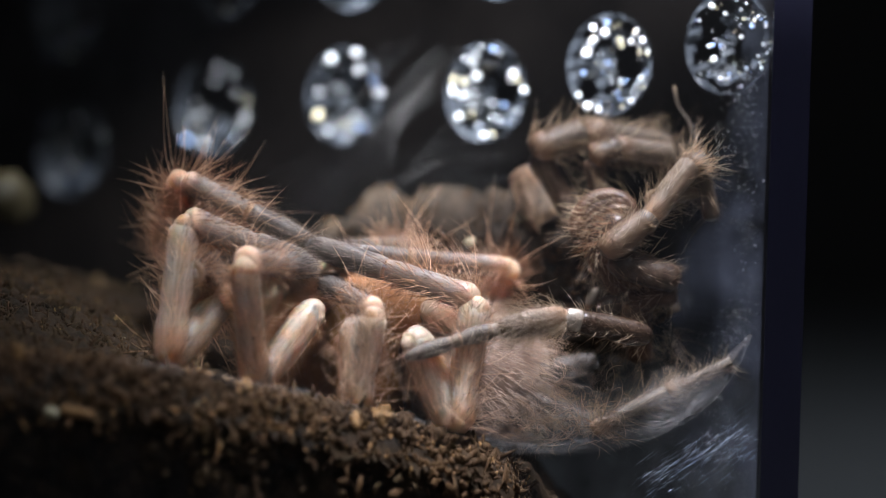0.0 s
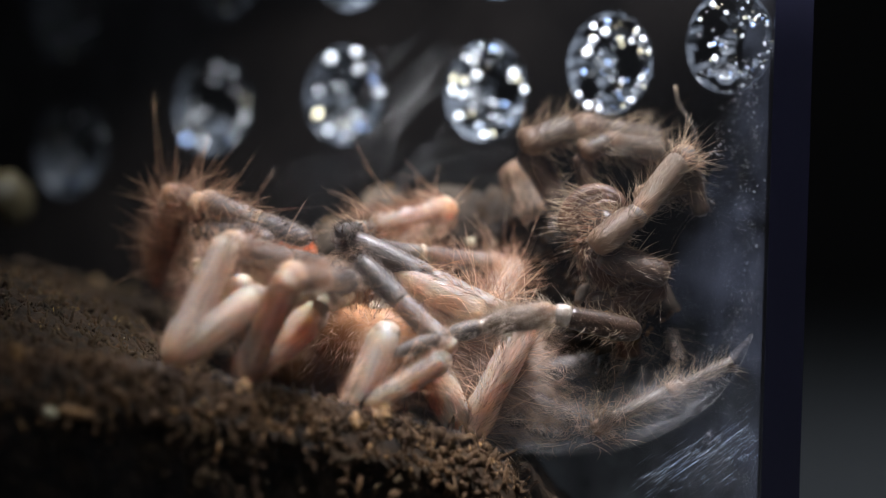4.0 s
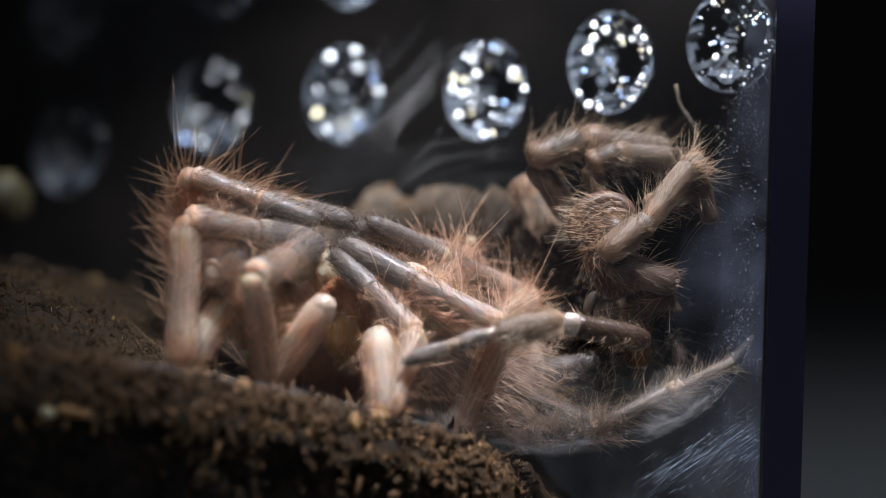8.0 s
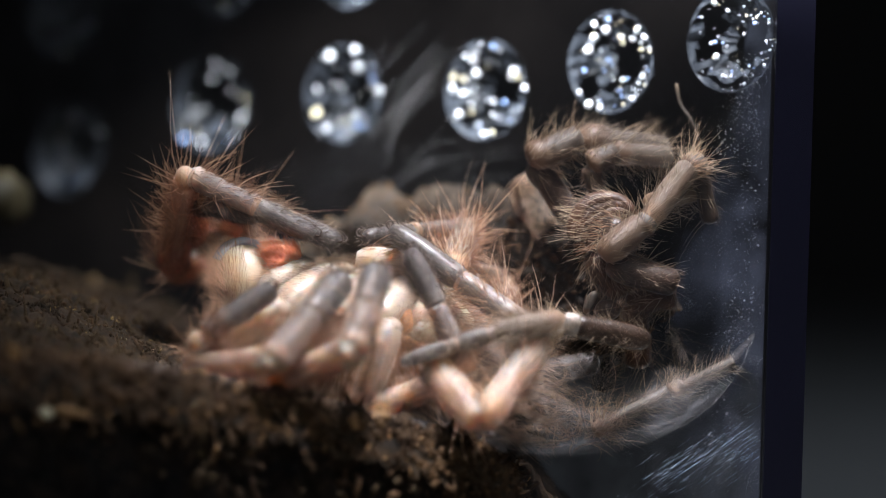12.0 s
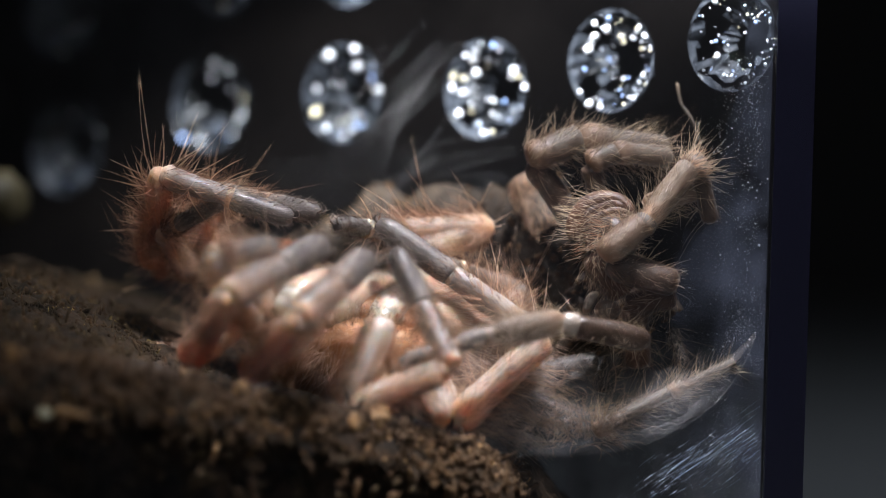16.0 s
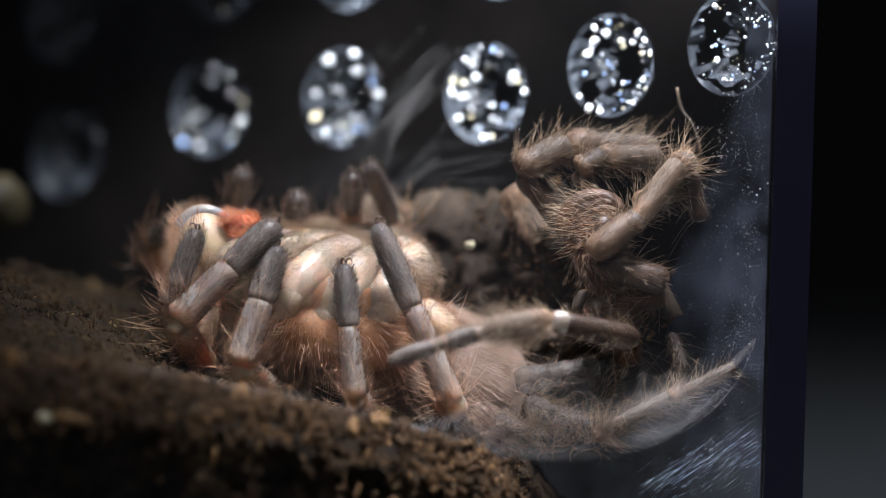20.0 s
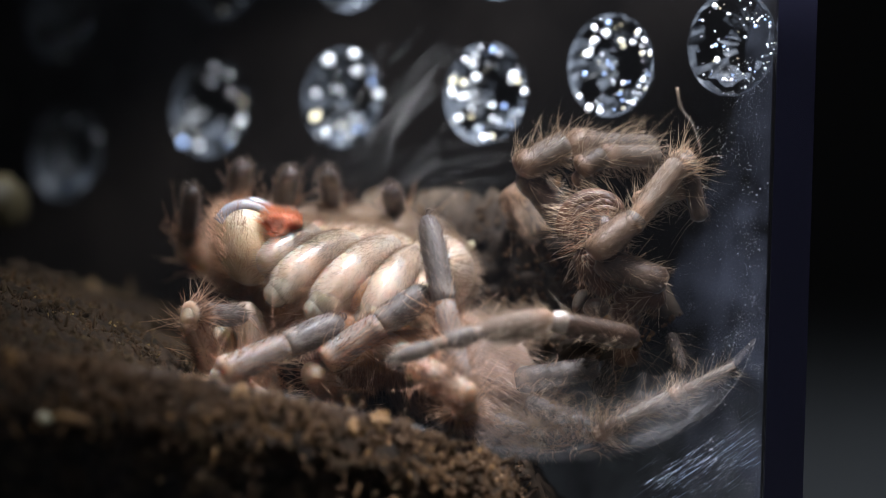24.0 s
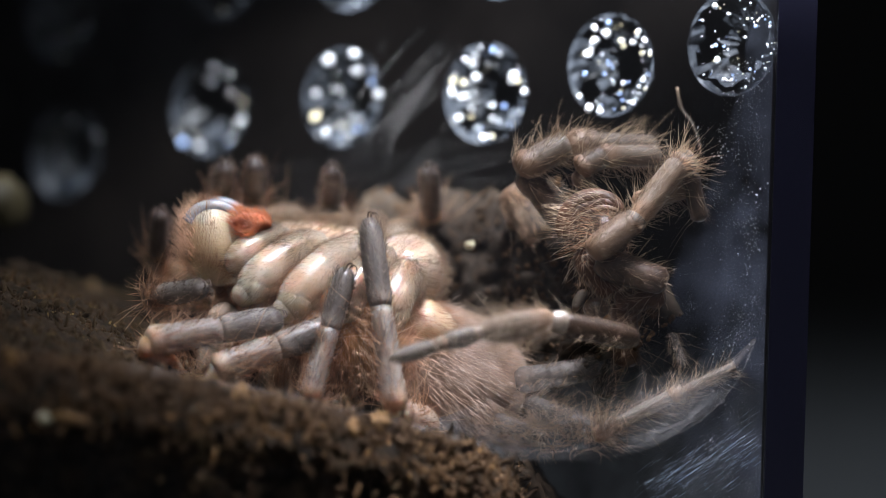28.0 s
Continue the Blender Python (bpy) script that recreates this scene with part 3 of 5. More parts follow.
grit((-17.3, -13.9, -7.3), 0.34, STONE, "pale round grain on the dark soil", 1)
grit((-15.02, -0.5, -4.75), 0.4, STONE, "glassy yellowish crystal grain on the soil", 2, 1.0)


def fibre(points, radius, m, name, label, category):
    pts = smooth_line(points, 5)
    v, f = tube(pts, list(radius * (0.6 + 0.4 * np.sin(np.linspace(0.2, 2.9, len(pts))))), sides=7, wobble=0.5)
    return tagged(new(name, mesh(name, v, f, [m])), label, category)


fibre([(-20.89, 0.5, -3.98), (-20.3, 0.4, -4.09), (-19.87, 0.3, -4.14), (-19.44, 0.2, -4.29)], 0.13, STONE, "dry_fibre", "pale dry fibre lying on the soil", "fibre")
fibre([(-16.9, -13.4, -7.2), (-16.3, -13.4, -7.35), (-15.5, -13.2, -7.55)], 0.28, RUST, "wood_splinter", "orange-brown wood splinter in the soil", "splinter")
fibre([(-11.3, -8.5, -5.6), (-10.1, -8.4, -6.0), (-8.7, -8.2, -6.5)], 0.14, RUST, "wood_splinter", "rusty bark splinter on the soil crest", "splinter")
fibre([(-23.56, 20, 1.77), (-22.55, 20, 2.78), (-21.83, 20, 1.19)], 1.1, LEAF, "dry_leaf", "yellowish dry leaf curled in the shade", "leaf")
r = np.random.default_rng(77)
CLODS = [blob((0, 0, 0), (1, 0.85, 0.75), rough=0.7, freq=1.0 + 0.7 * i, level=3)[:2] for i in range(5)]
CLODS = [mesh("soil_clod", v, f, [(CRUMB, CRUMB, RUST, CRUMB, SOIL)[i]]) for i, (v, f) in enumerate(CLODS)]
for k in range(46):
    x = r.uniform(-22, 3.2)
    y = ridge(x)[1] + r.uniform(-0.8, 1.6)
    z = float(soil_height(np.array([x]), np.array([y]))[0])
    size = r.uniform(0.24, 0.55)
    clod = new("soil_clod", CLODS[k % 5])
    clod.matrix_basis = Matrix.LocRotScale(V((x, y, z + size * 0.25)), Euler(r.uniform(0, 6, 3)), Vector((size, size, size)))
    tagged(clod, "rust-brown clod on the crest of the soil" if k % 5 == 2 else "dark clod on the crest of the soil", "clod", "clods on the crest")
grit((-19.13, 0, -4.5), 0.2, RUST, "small amber grain on the soil", 3)

# a bank of soil and litter behind the spider, against the pane


def soil_bank():
    """A rough mass of soil and litter that clings to the inner side of the pane, with a ragged top."""
    r = np.random.default_rng(17)
    cols, rows = 90, 64
    verts = []
    for i in range(cols):
        along = 4.5 + 25.5 * i / (cols - 1)
        top = np.interp(along, [4.5, 8, 12, 17, 22, 26, 30], [-3.0, 0.2, 3.0, 2.8, 2.8, 1.4, -0.4]) + 1.3 * noise.noise(Vector((along * 0.45, 3, 1))) + 0.5 * noise.noise(Vector((along * 1.6, 7, 2)))
        for j in range(rows):
            k = j / (rows - 1)
            low = np.interp(along, [4.5, 9, 14], [-4.5, -6.5, -11])
            z = low + (top - low) * k
            p = Vector((along * 0.55, z * 0.55, 9))
            out = 1.5 + 2.6 * (1 - k) + 0.7 * noise.noise(p) + 0.6 * noise.noise(p * 2.6) + 0.5 * noise.noise(p * 5.0)
            out *= min(1.0, 0.12 + (1 - k) * 6)
            verts.append(on_pane(along, z, -0.2 - max(0.0, out)))
    faces = [(i * rows + j, i * rows + j + 1, (i + 1) * rows + j + 1, (i + 1) * rows + j) for i in range(cols - 1) for j in range(rows - 1)]
    pieces = [(np.array([tuple(v) for v in verts]), faces, 0)]
    for k in range(900):
        v = Vector(verts[r.integers(len(verts))])
        cv, cf, _ = blob(v - BEHIND * 0.1, r.uniform(0.05, 0.2, 3), r.uniform(0, 360, 3), rough=0.7, freq=1.5, level=1)
        pieces.append((cv, cf, 2 if k % 23 == 0 else 1))
    v, f, sl = joined(*pieces)
    tagged(new("soil_bank", mesh("soil_bank", v, f, [BANK, CRUMB, RUST], sl)), "rough brown soil banked against the pane", "soil", kind="stuff")


soil_bank()
grit((1.3, 5.2, 0.19), 0.28, STONE, "pale grey pebble in the brown soil", 5)

# ---- tarantula ----
tarantula = tagged(empty("tarantula", (0, 0, 0)), "pale freshly moulted tarantula lying on its back on the soil", "spider")

FEMUR = ((0, 0.55), (0.06, 0.8), (0.2, 1.0), (0.5, 1.0), (0.8, 0.92), (0.94, 0.85), (1, 0.5))
TIBIA = ((0, 0.5), (0.05, 0.9), (0.18, 1.05), (0.32, 0.95), (0.37, 0.83), (0.42, 0.9), (0.7, 0.92), (0.9, 0.92), (0.96, 0.88), (0.99, 0.7), (1, 0.4))
SHANK = ((0, 0.6), (0.08, 0.95), (0.4, 0.85), (0.85, 0.8), (1, 0.7))
SPINDLE = ((0, 0.34), (0.12, 0.78), (0.4, 1.0), (0.7, 0.88), (0.9, 0.62), (1, 0.3))
TARSUS = ((0, 0.72), (0.1, 0.82), (0.6, 0.84), (0.9, 0.74), (1, 0.4))
SIZES = {"first": (5.3, 6.8, 6.6, 0.86), "second": (5.2, 6.3, 6.0, 0.84), "third": (4.3, 4.8, 6.4, 0.8), "fourth": (4.8, 6.2, 9.2, 0.88), "palp": (3.6, 3.8, 3.8, 0.7)}
LOWER = {"first": (0.53, 0.98), "second": (0.53, 0.98), "palp": (0.22, 0.95)}


def leg_meshes(femur, tibia, shank, r, split=0.53, thick=0.72):
    """The meshes of one kind of leg: the segments, their bristles, tarsus and claws."""
    out = {"femur": mesh("femur", *segment(femur, r, FEMUR), [FEMUR_SKIN]),
           "tibia": mesh("tibia", *segment(tibia, r * 0.93, TIBIA), [TIBIA_SKIN]),
           "metatarsus": mesh("metatarsus", *segment(shank * split, r * thick, SHANK), [GREY])}
    v, f = segment(shank * (0.99 - split), r * thick, TARSUS)
    out["tarsus"] = mesh("tarsus", v + np.array([0, 0, shank * split]), f, [DARK])
    ring = tube([(0, 0, shank * split + d) for d in (-0.28, -0.16, 0.0, 0.1)], [r * 0.5, r * 0.6, r * 0.6, r * 0.5])
    out["joint_ring"] = mesh("joint_ring", *ring, [SKIN])
    knob = blob((0, 0, tibia - r * 0.42), (r * 0.76, r * 0.7, r * 0.72), rough=0.25, freq=1.2, level=3)
    out["joint"] = mesh("joint", knob[0], knob[1], [SKIN])
    pieces = []
    for at, size in (((0.0, 0, 0.66), 0.84), ((-0.3, -0.3, 0.7), 0.62), ((0.3, -0.25, 0.8), 0.6)):
        kv, kf, _ = blob(np.array(at) * r, np.array((1, 0.95, 1.05)) * r * size, rough=0.15, freq=1.1, level=3)
        pieces.append((kv, kf, 0))
    kv, kf, ks = joined(*pieces)
    out["trochanter"] = mesh("trochanter", kv, kf, [MILK], ks)
    claws = []
    for sx in (-1, 1):
        pts = smooth_line([(sx * 0.1, 0, shank * 0.98), (sx * 0.16, 0.12, shank + 0.16), (sx * 0.2, 0.34, shank + 0.14), (sx * 0.2, 0.42, shank - 0.02)], 4)
        claws.append(mesh("claw", *tube(pts, list(np.linspace(0.06, 0.015, len(pts))), sides=6), [DARK_HAIR]))
    out["claws"] = claws

    def fuzz(length, rad, profile, rows, z0=0.0):
        pieces = []
        for count, long, size, slot, spread in rows:
            hv, hf = limb_hair(length, rad, profile, count, long, size=size, spread=spread)
            pieces.append((hv + np.array([0, 0, z0]), hf, slot))
        return joined(*pieces)

    for key, length, rad, profile, rows in (
            ("femur", femur, r, FEMUR, ((900, 0.3, 0.006, 0, 0.7), (260, 0.6, 0.010, 1, 1.0), (34, 1.4, 0.018, 4, 1.3))),
            ("tibia", tibia, r * 0.93, TIBIA, ((900, 0.28, 0.006, 0, 0.7), (330, 0.42, 0.010, 2, 0.9), (160, 0.7, 0.011, 1, 1.0), (70 if tibia > 4 else 34, 1.8 if tibia > 4 else 1.3, 0.019 if tibia > 4 else 0.013, 4, 1.5))),
            ("shaggy", tibia, r * 0.93, TIBIA, ((900, 0.55, 0.011, 3, 0.7), (420, 1.1, 0.013, 1, 1.1), (120 if femur > 5 else 60, 2.0, 0.02, 4, 1.3))),
            ("metatarsus", shank * split, r * thick, SHANK, ((420, 0.3, 0.008, 1, 0.9), (420, 0.34, 0.009, 2, 0.9), (70, 0.8, 0.012, 1, 1.1), (70 if shank > 8 else 26, 1.5, 0.018, 4, 1.9), (60 if shank > 8 else 20, 1.1, 0.013, 3, 1.6))),
            ("tarsus", shank * (0.99 - split), r * thick, TARSUS, ((700, 0.26, 0.009, 2, 0.8), (260, 0.3, 0.008, 5, 0.9)))):
        v, f, s = fuzz(length, rad, profile, rows, shank * split if key == "tarsus" else 0)
        out[key + "_bristles"] = mesh("bristles", v, f, [PALE_HAIR, HAIR, DARK_HAIR, RED_HAIR, ORANGE_HAIR, GREY_HAIR], s)
    return out


LEG_MESHES = {}
for kind, sizes in SIZES.items():
    split, thick = LOWER.get(kind, (0.53, 0.86))
    LEG_MESHES["near " + kind] = leg_meshes(*sizes, split, thick)
    LEG_MESHES["far " + kind] = leg_meshes(*sizes, split, thick * 0.78)
LEGS = {}
for side in ("near", "far"):
    for kind in SIZES:
        me = LEG_MESHES[side + " " + kind]
        femur = part("femur", me["femur"], tarantula, "pale cream upper leg")
        part("bristles", me["femur_bristles"], femur)
        if kind != "palp" and side == "near":
            part("trochanter", me["trochanter"], femur, "glossy milky-white bulge at the hip")
        tibia = part("tibia", me["tibia"], tarantula, "pinkish translucent leg segment")
        part("bristles", me["shaggy_bristles" if side == "far" and kind != "palp" else "tibia_bristles"], tibia, "long red-brown bristles")
        part("joint", me["joint"], tibia, "pinkish knee joint")
        shank = part("metatarsus", me["metatarsus"], tarantula, "grey lower leg segment")
        part("bristles", me["metatarsus_bristles"], shank)
        part("tarsus", me["tarsus"], shank, "dark grey leg tip")
        part("bristles", me["tarsus_bristles"], shank, "dark brush of fine hair")
        part("joint_ring", me["joint_ring"], shank, "pale joint ring")
        for claw in me["claws"]:
            part("claw", claw, shank, "tiny black claw")
        LEGS[side + " " + kind] = (femur, tibia, shank)

# body, belly up, head to one side
PIVOT = Vector((-5.92, 1, -1.03))
v, f, n = blob(np.array((-5.81, 1.6, -1.96)) - np.array(PIVOT), (5.4, 4.0, 2.7), (0, 12, 0), rough=0.12, freq=0.4, level=4)
hv, hf = blob_hair(v, f, n, 2400, 0.9, 0.014, (0.2, 0, -0.4))
jv, jf, js = joined((v, f, 0), (hv, hf, 1))
prosoma = part("prosoma", mesh("prosoma", jv, jf, [FLESH, HAIR], js), tarantula, "orange-brown soft underside of the body")


def body_part(name, pieces, materials, label=""):
    v, f, s = joined(*[(np.asarray(a) - np.array(PIVOT), b, c) for a, b, c in pieces])
    return part(name, mesh(name, v, f, materials, s), prosoma, label)


v, f, n = blob((-4.8, -1.9, -4.09), (3.7, 2.3, 1.7), (0, 14, 0), rough=0.12, level=4)
hv, hf = blob_hair(v, f, n, 5200, 0.9, 0.010, (0.1, -0.3, -0.6))
h2, f2 = blob_hair(v, f, n, 300, 1.6, 0.017, (0.15, -0.7, -0.4))
body_part("flank", [(v, f, 0), (hv, hf, 1), (h2, f2, 2)], [FLESH, HAIR, ORANGE_HAIR], "orange-brown flank with long reddish hair")
v, f, n = blob((-5.54, 1.6, 0.34), (3.6, 2.2, 0.95), (0, 9, 0), rough=0.1, level=4)
hv, hf = blob_hair(v, f, n, 5200, 0.62, 0.008, (0.9, 0, 0.1))
body_part("sternum", [(v, f, 0), (hv, hf, 1)], [CREAM, FUZZ], "pale breastplate with silvery fuzz")


def coxa(p, q, r, knob=True, label="swollen milky leg base with fine fuzz"):
    p, q = Vector(p), Vector(q)
    prof = ((0, 0.35), (0.12, 0.75), (0.4, 1.0), (0.75, 1.05), (0.92, 0.85), (1, 0.35))
    s = np.linspace(0, 1, 19)
    bow = Vector((0, -0.35, 0.3))
    pts = [p.lerp(q, a) + bow * math.sin(math.pi * a) for a in s]
    v, f = tube(pts, profile_radius(prof, s) * r, sides=18, wobble=0.06)
    c = np.repeat(np.array([tuple(a) for a in pts]), 18, axis=0)
    n = v - c
    n /= np.linalg.norm(n, axis=1, keepdims=True) + 1e-6
    d = np.array((q - p).normalized())
    hv, hf = blob_hair(v, f, n, 2600, 0.46, 0.007, d * 1.3 + np.array([0.3, -0.1, 0.0]), np.repeat(s < 0.55, 18))
    h3, f3 = blob_hair(v, f, n, 900, 0.42, 0.006, d * 1.3 + np.array([0.2, -0.1, 0.0]), np.repeat(s > 0.45, 18))
    edge = (n @ np.array((0.5, -0.15, 0.85)) < 0.25)
    h2, f2 = blob_hair(v, f, n, 1500, 0.6, 0.008, d * 1.3 + np.array([0.1, -0.4, 0.0]), edge & np.repeat((s > 0.15) & (s < 0.95), 18))
    body_part("coxa", [(v, f, 0), (hv, hf, 1), (h2, f2, 2), (h3, f3, 1)], [COXA, FUZZ, HAIR], label)
    if not knob:
        return
    pieces = []
    for a, off, size in ((0.88, (0.05, -0.25, 0.0), 0.84), (0.7, (-0.2, -0.4, 0.2), 0.66), (0.9, (-0.3, -0.3, -0.3), 0.62), (0.78, (0.35, -0.4, -0.2), 0.6)):
        tv, tf, _ = blob(p.lerp(q, a) + Vector(off) * r, (r * size, r * size * 0.92, r * size), rough=0.12, freq=0.7, level=3)
        pieces.append((tv, tf, 0))
    tv, tf, tn = blob(p.lerp(q, 0.88) + Vector((0.05, -0.25, 0.0)) * r, (r * 0.84, r * 0.77, r * 0.84), rough=0.12, freq=0.7, level=3)
    pieces.append((*blob_hair(tv, tf, tn, 420, 0.34, 0.008, d * 0.9 + np.array([-0.2, -0.2, -0.5])), 1))
    body_part("trochanter", pieces, [BULB, FUZZ], "shiny cream bulges with sparse hair")


coxa((-7.33, -0.4, 0.76), (-9.9, -2.6, -1.05), 0.84, False)
coxa((-5.62, -0.5, 0.45), (-9.25, -3.3, -2.05), 0.98)
coxa((-3.65, -0.5, 0.29), (-7.3, -3.6, -2.85), 1.04)
coxa((-2.34, -0.4, -0.18), (-4.95, -3.5, -3.35), 1.04)
coxa((-1.29, -0.2, -0.76), (-2.7, -3, -3.4), 1.0)
coxa((-8.35, 2.2, 0.88), (-10.08, 4.8, 0.84), 0.8, False)
coxa((-6.76, 2.4, 0.77), (-8.22, 5.4, 0.84), 0.95, False)
coxa((-5.03, 2.4, 0.61), (-5.79, 5.8, 0.79), 1.0, False)
coxa((-3.57, 2.4, 0.35), (-3.63, 5.8, 0.43), 1.0, False)
coxa((-2.24, 2.4, 0.03), (-1.73, 5.2, 0.03), 1.0, False)

v, f, n = blob((-1.74, 0.6, -1.24), (1.8, 2.3, 1.9), (0, 30, 0), rough=0.12, level=4)
hv, hf = blob_hair(v, f, n, 3400, 0.42, 0.008, (0.9, 0, -0.3))
body_part("waist", [(v, f, 0), (hv, hf, 1)], [COXA, FUZZ], "pinkish-white hairy waist")

v, f, n = blob((-5.2, -1.9, -2.3), (4.0, 1.75, 1.6), (0, 22, 0), rough=0.15, level=4)
hv, hf = blob_hair(v, f, n, 6000, 0.6, 0.009, (-0.5, -0.2, -0.7))
body_part("belly_skin", [(v, f, 0), (hv, hf, 1)], [FLESH, HAIR], "orange-brown hairy skin in the grooves between the leg bases")

# jaws with their fangs and the orange fringe
for y, dx in ((-1.3, 0), (1.5, 9)):
    c = np.array((-10.63, 0, 0.24)) + np.array([dx / 38, y, dx / 60])
    v, f, n = blob(c, (1.5, 1.4, 2.0), (0, -14, 0), rough=0.05, level=4)
    away = n[:, 0] + 0.1 * n[:, 1] < -0.62
    hv, hf = blob_hair(v, f, n, 520, 0.75, 0.010, (-0.2, -0.1, 0.8), away)
    h2, f2 = blob_hair(v, f, n, 1300, 0.5, 0.007, (0.3, -0.1, 1.3), (n[:, 0] < 0.1) | (n[:, 2] < -0.45))
    body_part("chelicera", [(v, f, 0), (hv, hf, 1), (h2, f2, 2)], [JAW, ORANGE_HAIR, HAIR], "large pale yellow jaw with reddish hair")
    pts = smooth_line([c + np.array(a) for a in ((-1.05, -0.2, 1.0), (-0.75, -0.3, 1.5), (-0.15, -0.4, 1.78), (0.6, -0.45, 1.66), (1.35, -0.4, 1.15))], 5)
    body_part("fang", [(*tube(pts, list(np.linspace(0.6, 0.08, len(pts))), sides=12), 0)], [FANG], "translucent white fang")
v, f, n = blob((-9.0, -1.3, 1.05), (0.95, 1.2, 0.66), (0, 14, 0), rough=0.6, freq=1.4, level=4)
hv, hf = blob_hair(v, f, n, 2200, 0.42, 0.011, (-0.8, -0.3, 0.5))
body_part("mouth_fringe", [(v, f, 0), (hv, hf, 0)], [ORANGE], "bright orange-red hairy mouth fringe")
v, f, n = blob((-3.52, -0.5, -3.26), (1.4, 1.0, 1.6), rough=0.2, level=3)
body_part("membrane", [(v, f, 0)], [AMBER], "amber soft membrane")

APIVOT = Vector((-1.17, 2, -4.23))
v, f, n = blob(np.array((0.43, 2.2, -5.96)) - np.array(APIVOT), (4.0, 3.4, 3.0), (0, 28, 0), rough=0.12, freq=0.5, level=4)
hv, hf = blob_hair(v, f, n, 2600, 0.7, 0.011, (0.8, 0, -0.6))
h2, f2 = blob_hair(v, f, n, 1300, 1.4, 0.0085, (1.7, -0.3, -1.1))
jv, jf, js = joined((v, f, 0), (hv, hf, 2), (h2, f2, 1))
abdomen = part("abdomen", mesh("abdomen", jv, jf, [ABDOMEN, TAN_HAIR, GREY_HAIR], js), tarantula, "pinkish hairy abdomen")
v, f, n = blob(np.array((-0.75, 0.2, -3.6)) - np.array(APIVOT), (1.5, 1.2, 1.2), (0, 30, 0), rough=0.25, level=3)
hv, hf = blob_hair(v, f, n, 1100, 0.5, 0.009, (1.2, -0.2, -0.6))
jv, jf, js = joined((v, f, 0), (hv, hf, 1))
v, f, n = blob(np.array((-5.2, 0.9, -4.0)) - np.array(APIVOT), (1.5, 1.3, 1.5), (0, 10, 0), rough=0.2, level=3)
hv, hf = blob_hair(v, f, n, 700, 0.7, 0.011, (0.2, -0.5, -0.8))
part("membrane", mesh("membrane", *joined((v, f, 0), (hv, hf, 1))[:2], [AMBER, HAIR], [0] * len(f) + [1] * len(hf)), abdomen, "amber soft membrane between the leg bases")
v, f, n = blob(np.array((-0.75, 0.2, -3.6)) - np.array(APIVOT), (1.5, 1.2, 1.2), (0, 30, 0), rough=0.25, level=3)
part("soft_patch", mesh("soft_patch", jv, jf, [YOLK, HAIR], js), abdomen, "soft cream-yellow book lung patch")

# ---- the shed skin ----
shed = tagged(empty("moulted_skin", (0, 0, 0)), "brown hairy moulted spider skin propped against the pane", "spider skin")
UPPER = []
TURN = Vector((10.95, 0, 3.97))


def old_leg(a, b, r, m, hair, count=420, long=0.55, stray=60, stray_long=1.3, r2=None, name="old_leg", label="", slot_long=None, bow=0.0, profile=TIBIA, fine=1.0, rise=0.55):
    """A shrivelled hollow leg segment between two points, in the shed skin's space."""
    a, b = Vector(a), Vector(b)
    length = (b - a).length
    prof = [(s, k * (1 if r2 is None else 1 + (r2 / r - 1) * s)) for s, k in profile]
    v, f = segment(length, r, prof, bow)
    pieces = [(v, f, 0)]
    pieces.append((*limb_hair(length, r, prof, int(count * 1.5), long * 0.55, size=0.0072 * fine, spread=rise, lean=0.65, bow=bow), 1))
    if stray:
        pieces.append((*limb_hair(length, r, prof, int(stray * 1.5), stray_long * 0.85, size=0.0105 * fine, spread=1.4, lean=0.5, bow=bow), 2))
    jv, jf, js = joined(*pieces)
    ob = part(name, mesh(name, jv, jf, [m, hair, SHED_BRISTLE], js), shed, label)
    ob.matrix_basis = Matrix.Translation(a * MM) @ (b - a).to_track_quat("Z", "Y").to_matrix().to_4x4()
    return ob


# arched legs at the top
UPPER.append(old_leg((3.47, 1.5, 3.74), (6.01, 2, 5.02), 0.8, OLD_GREY, OLD_HAIR, 600, 0.7, 110, 1.3))
UPPER.append(old_leg((5.74, 2, 4.97), (10.2, 3.5, 4.63), 0.85, OLD_GREY, DARK_HAIR, 800, 0.7, 110, 1.3, bow=-0.04))
UPPER.append(old_leg((3.74, 1.8, 3.74), (5.89, 2.5, 0.96), 0.72, OLD_DARK, OLD_HAIR, 260, 0.5, 10))
UPPER.append(old_leg((3.27, 5.5, 3), (4.88, 5, 0.57), 0.95, OLD_GREY, PALE_HAIR, 500, 0.8, 60))
UPPER.append(old_leg((6.29, 0.8, 3.73), (7.7, 1, 4.47), 0.62, OLD_GREY, OLD_HAIR, 400, 0.5, 40))
UPPER.append(old_leg((7.3, 1, 4.39), (10.27, 2.2, 4.42), 0.6, OLD_GREY, OLD_HAIR, 500, 0.5, 50))
UPPER.append(old_leg((6.45, 1, 3.73), (7.05, 1.5, 1.75), 0.55, OLD_DARK, OLD_HAIR, 200, 0.4, 10))
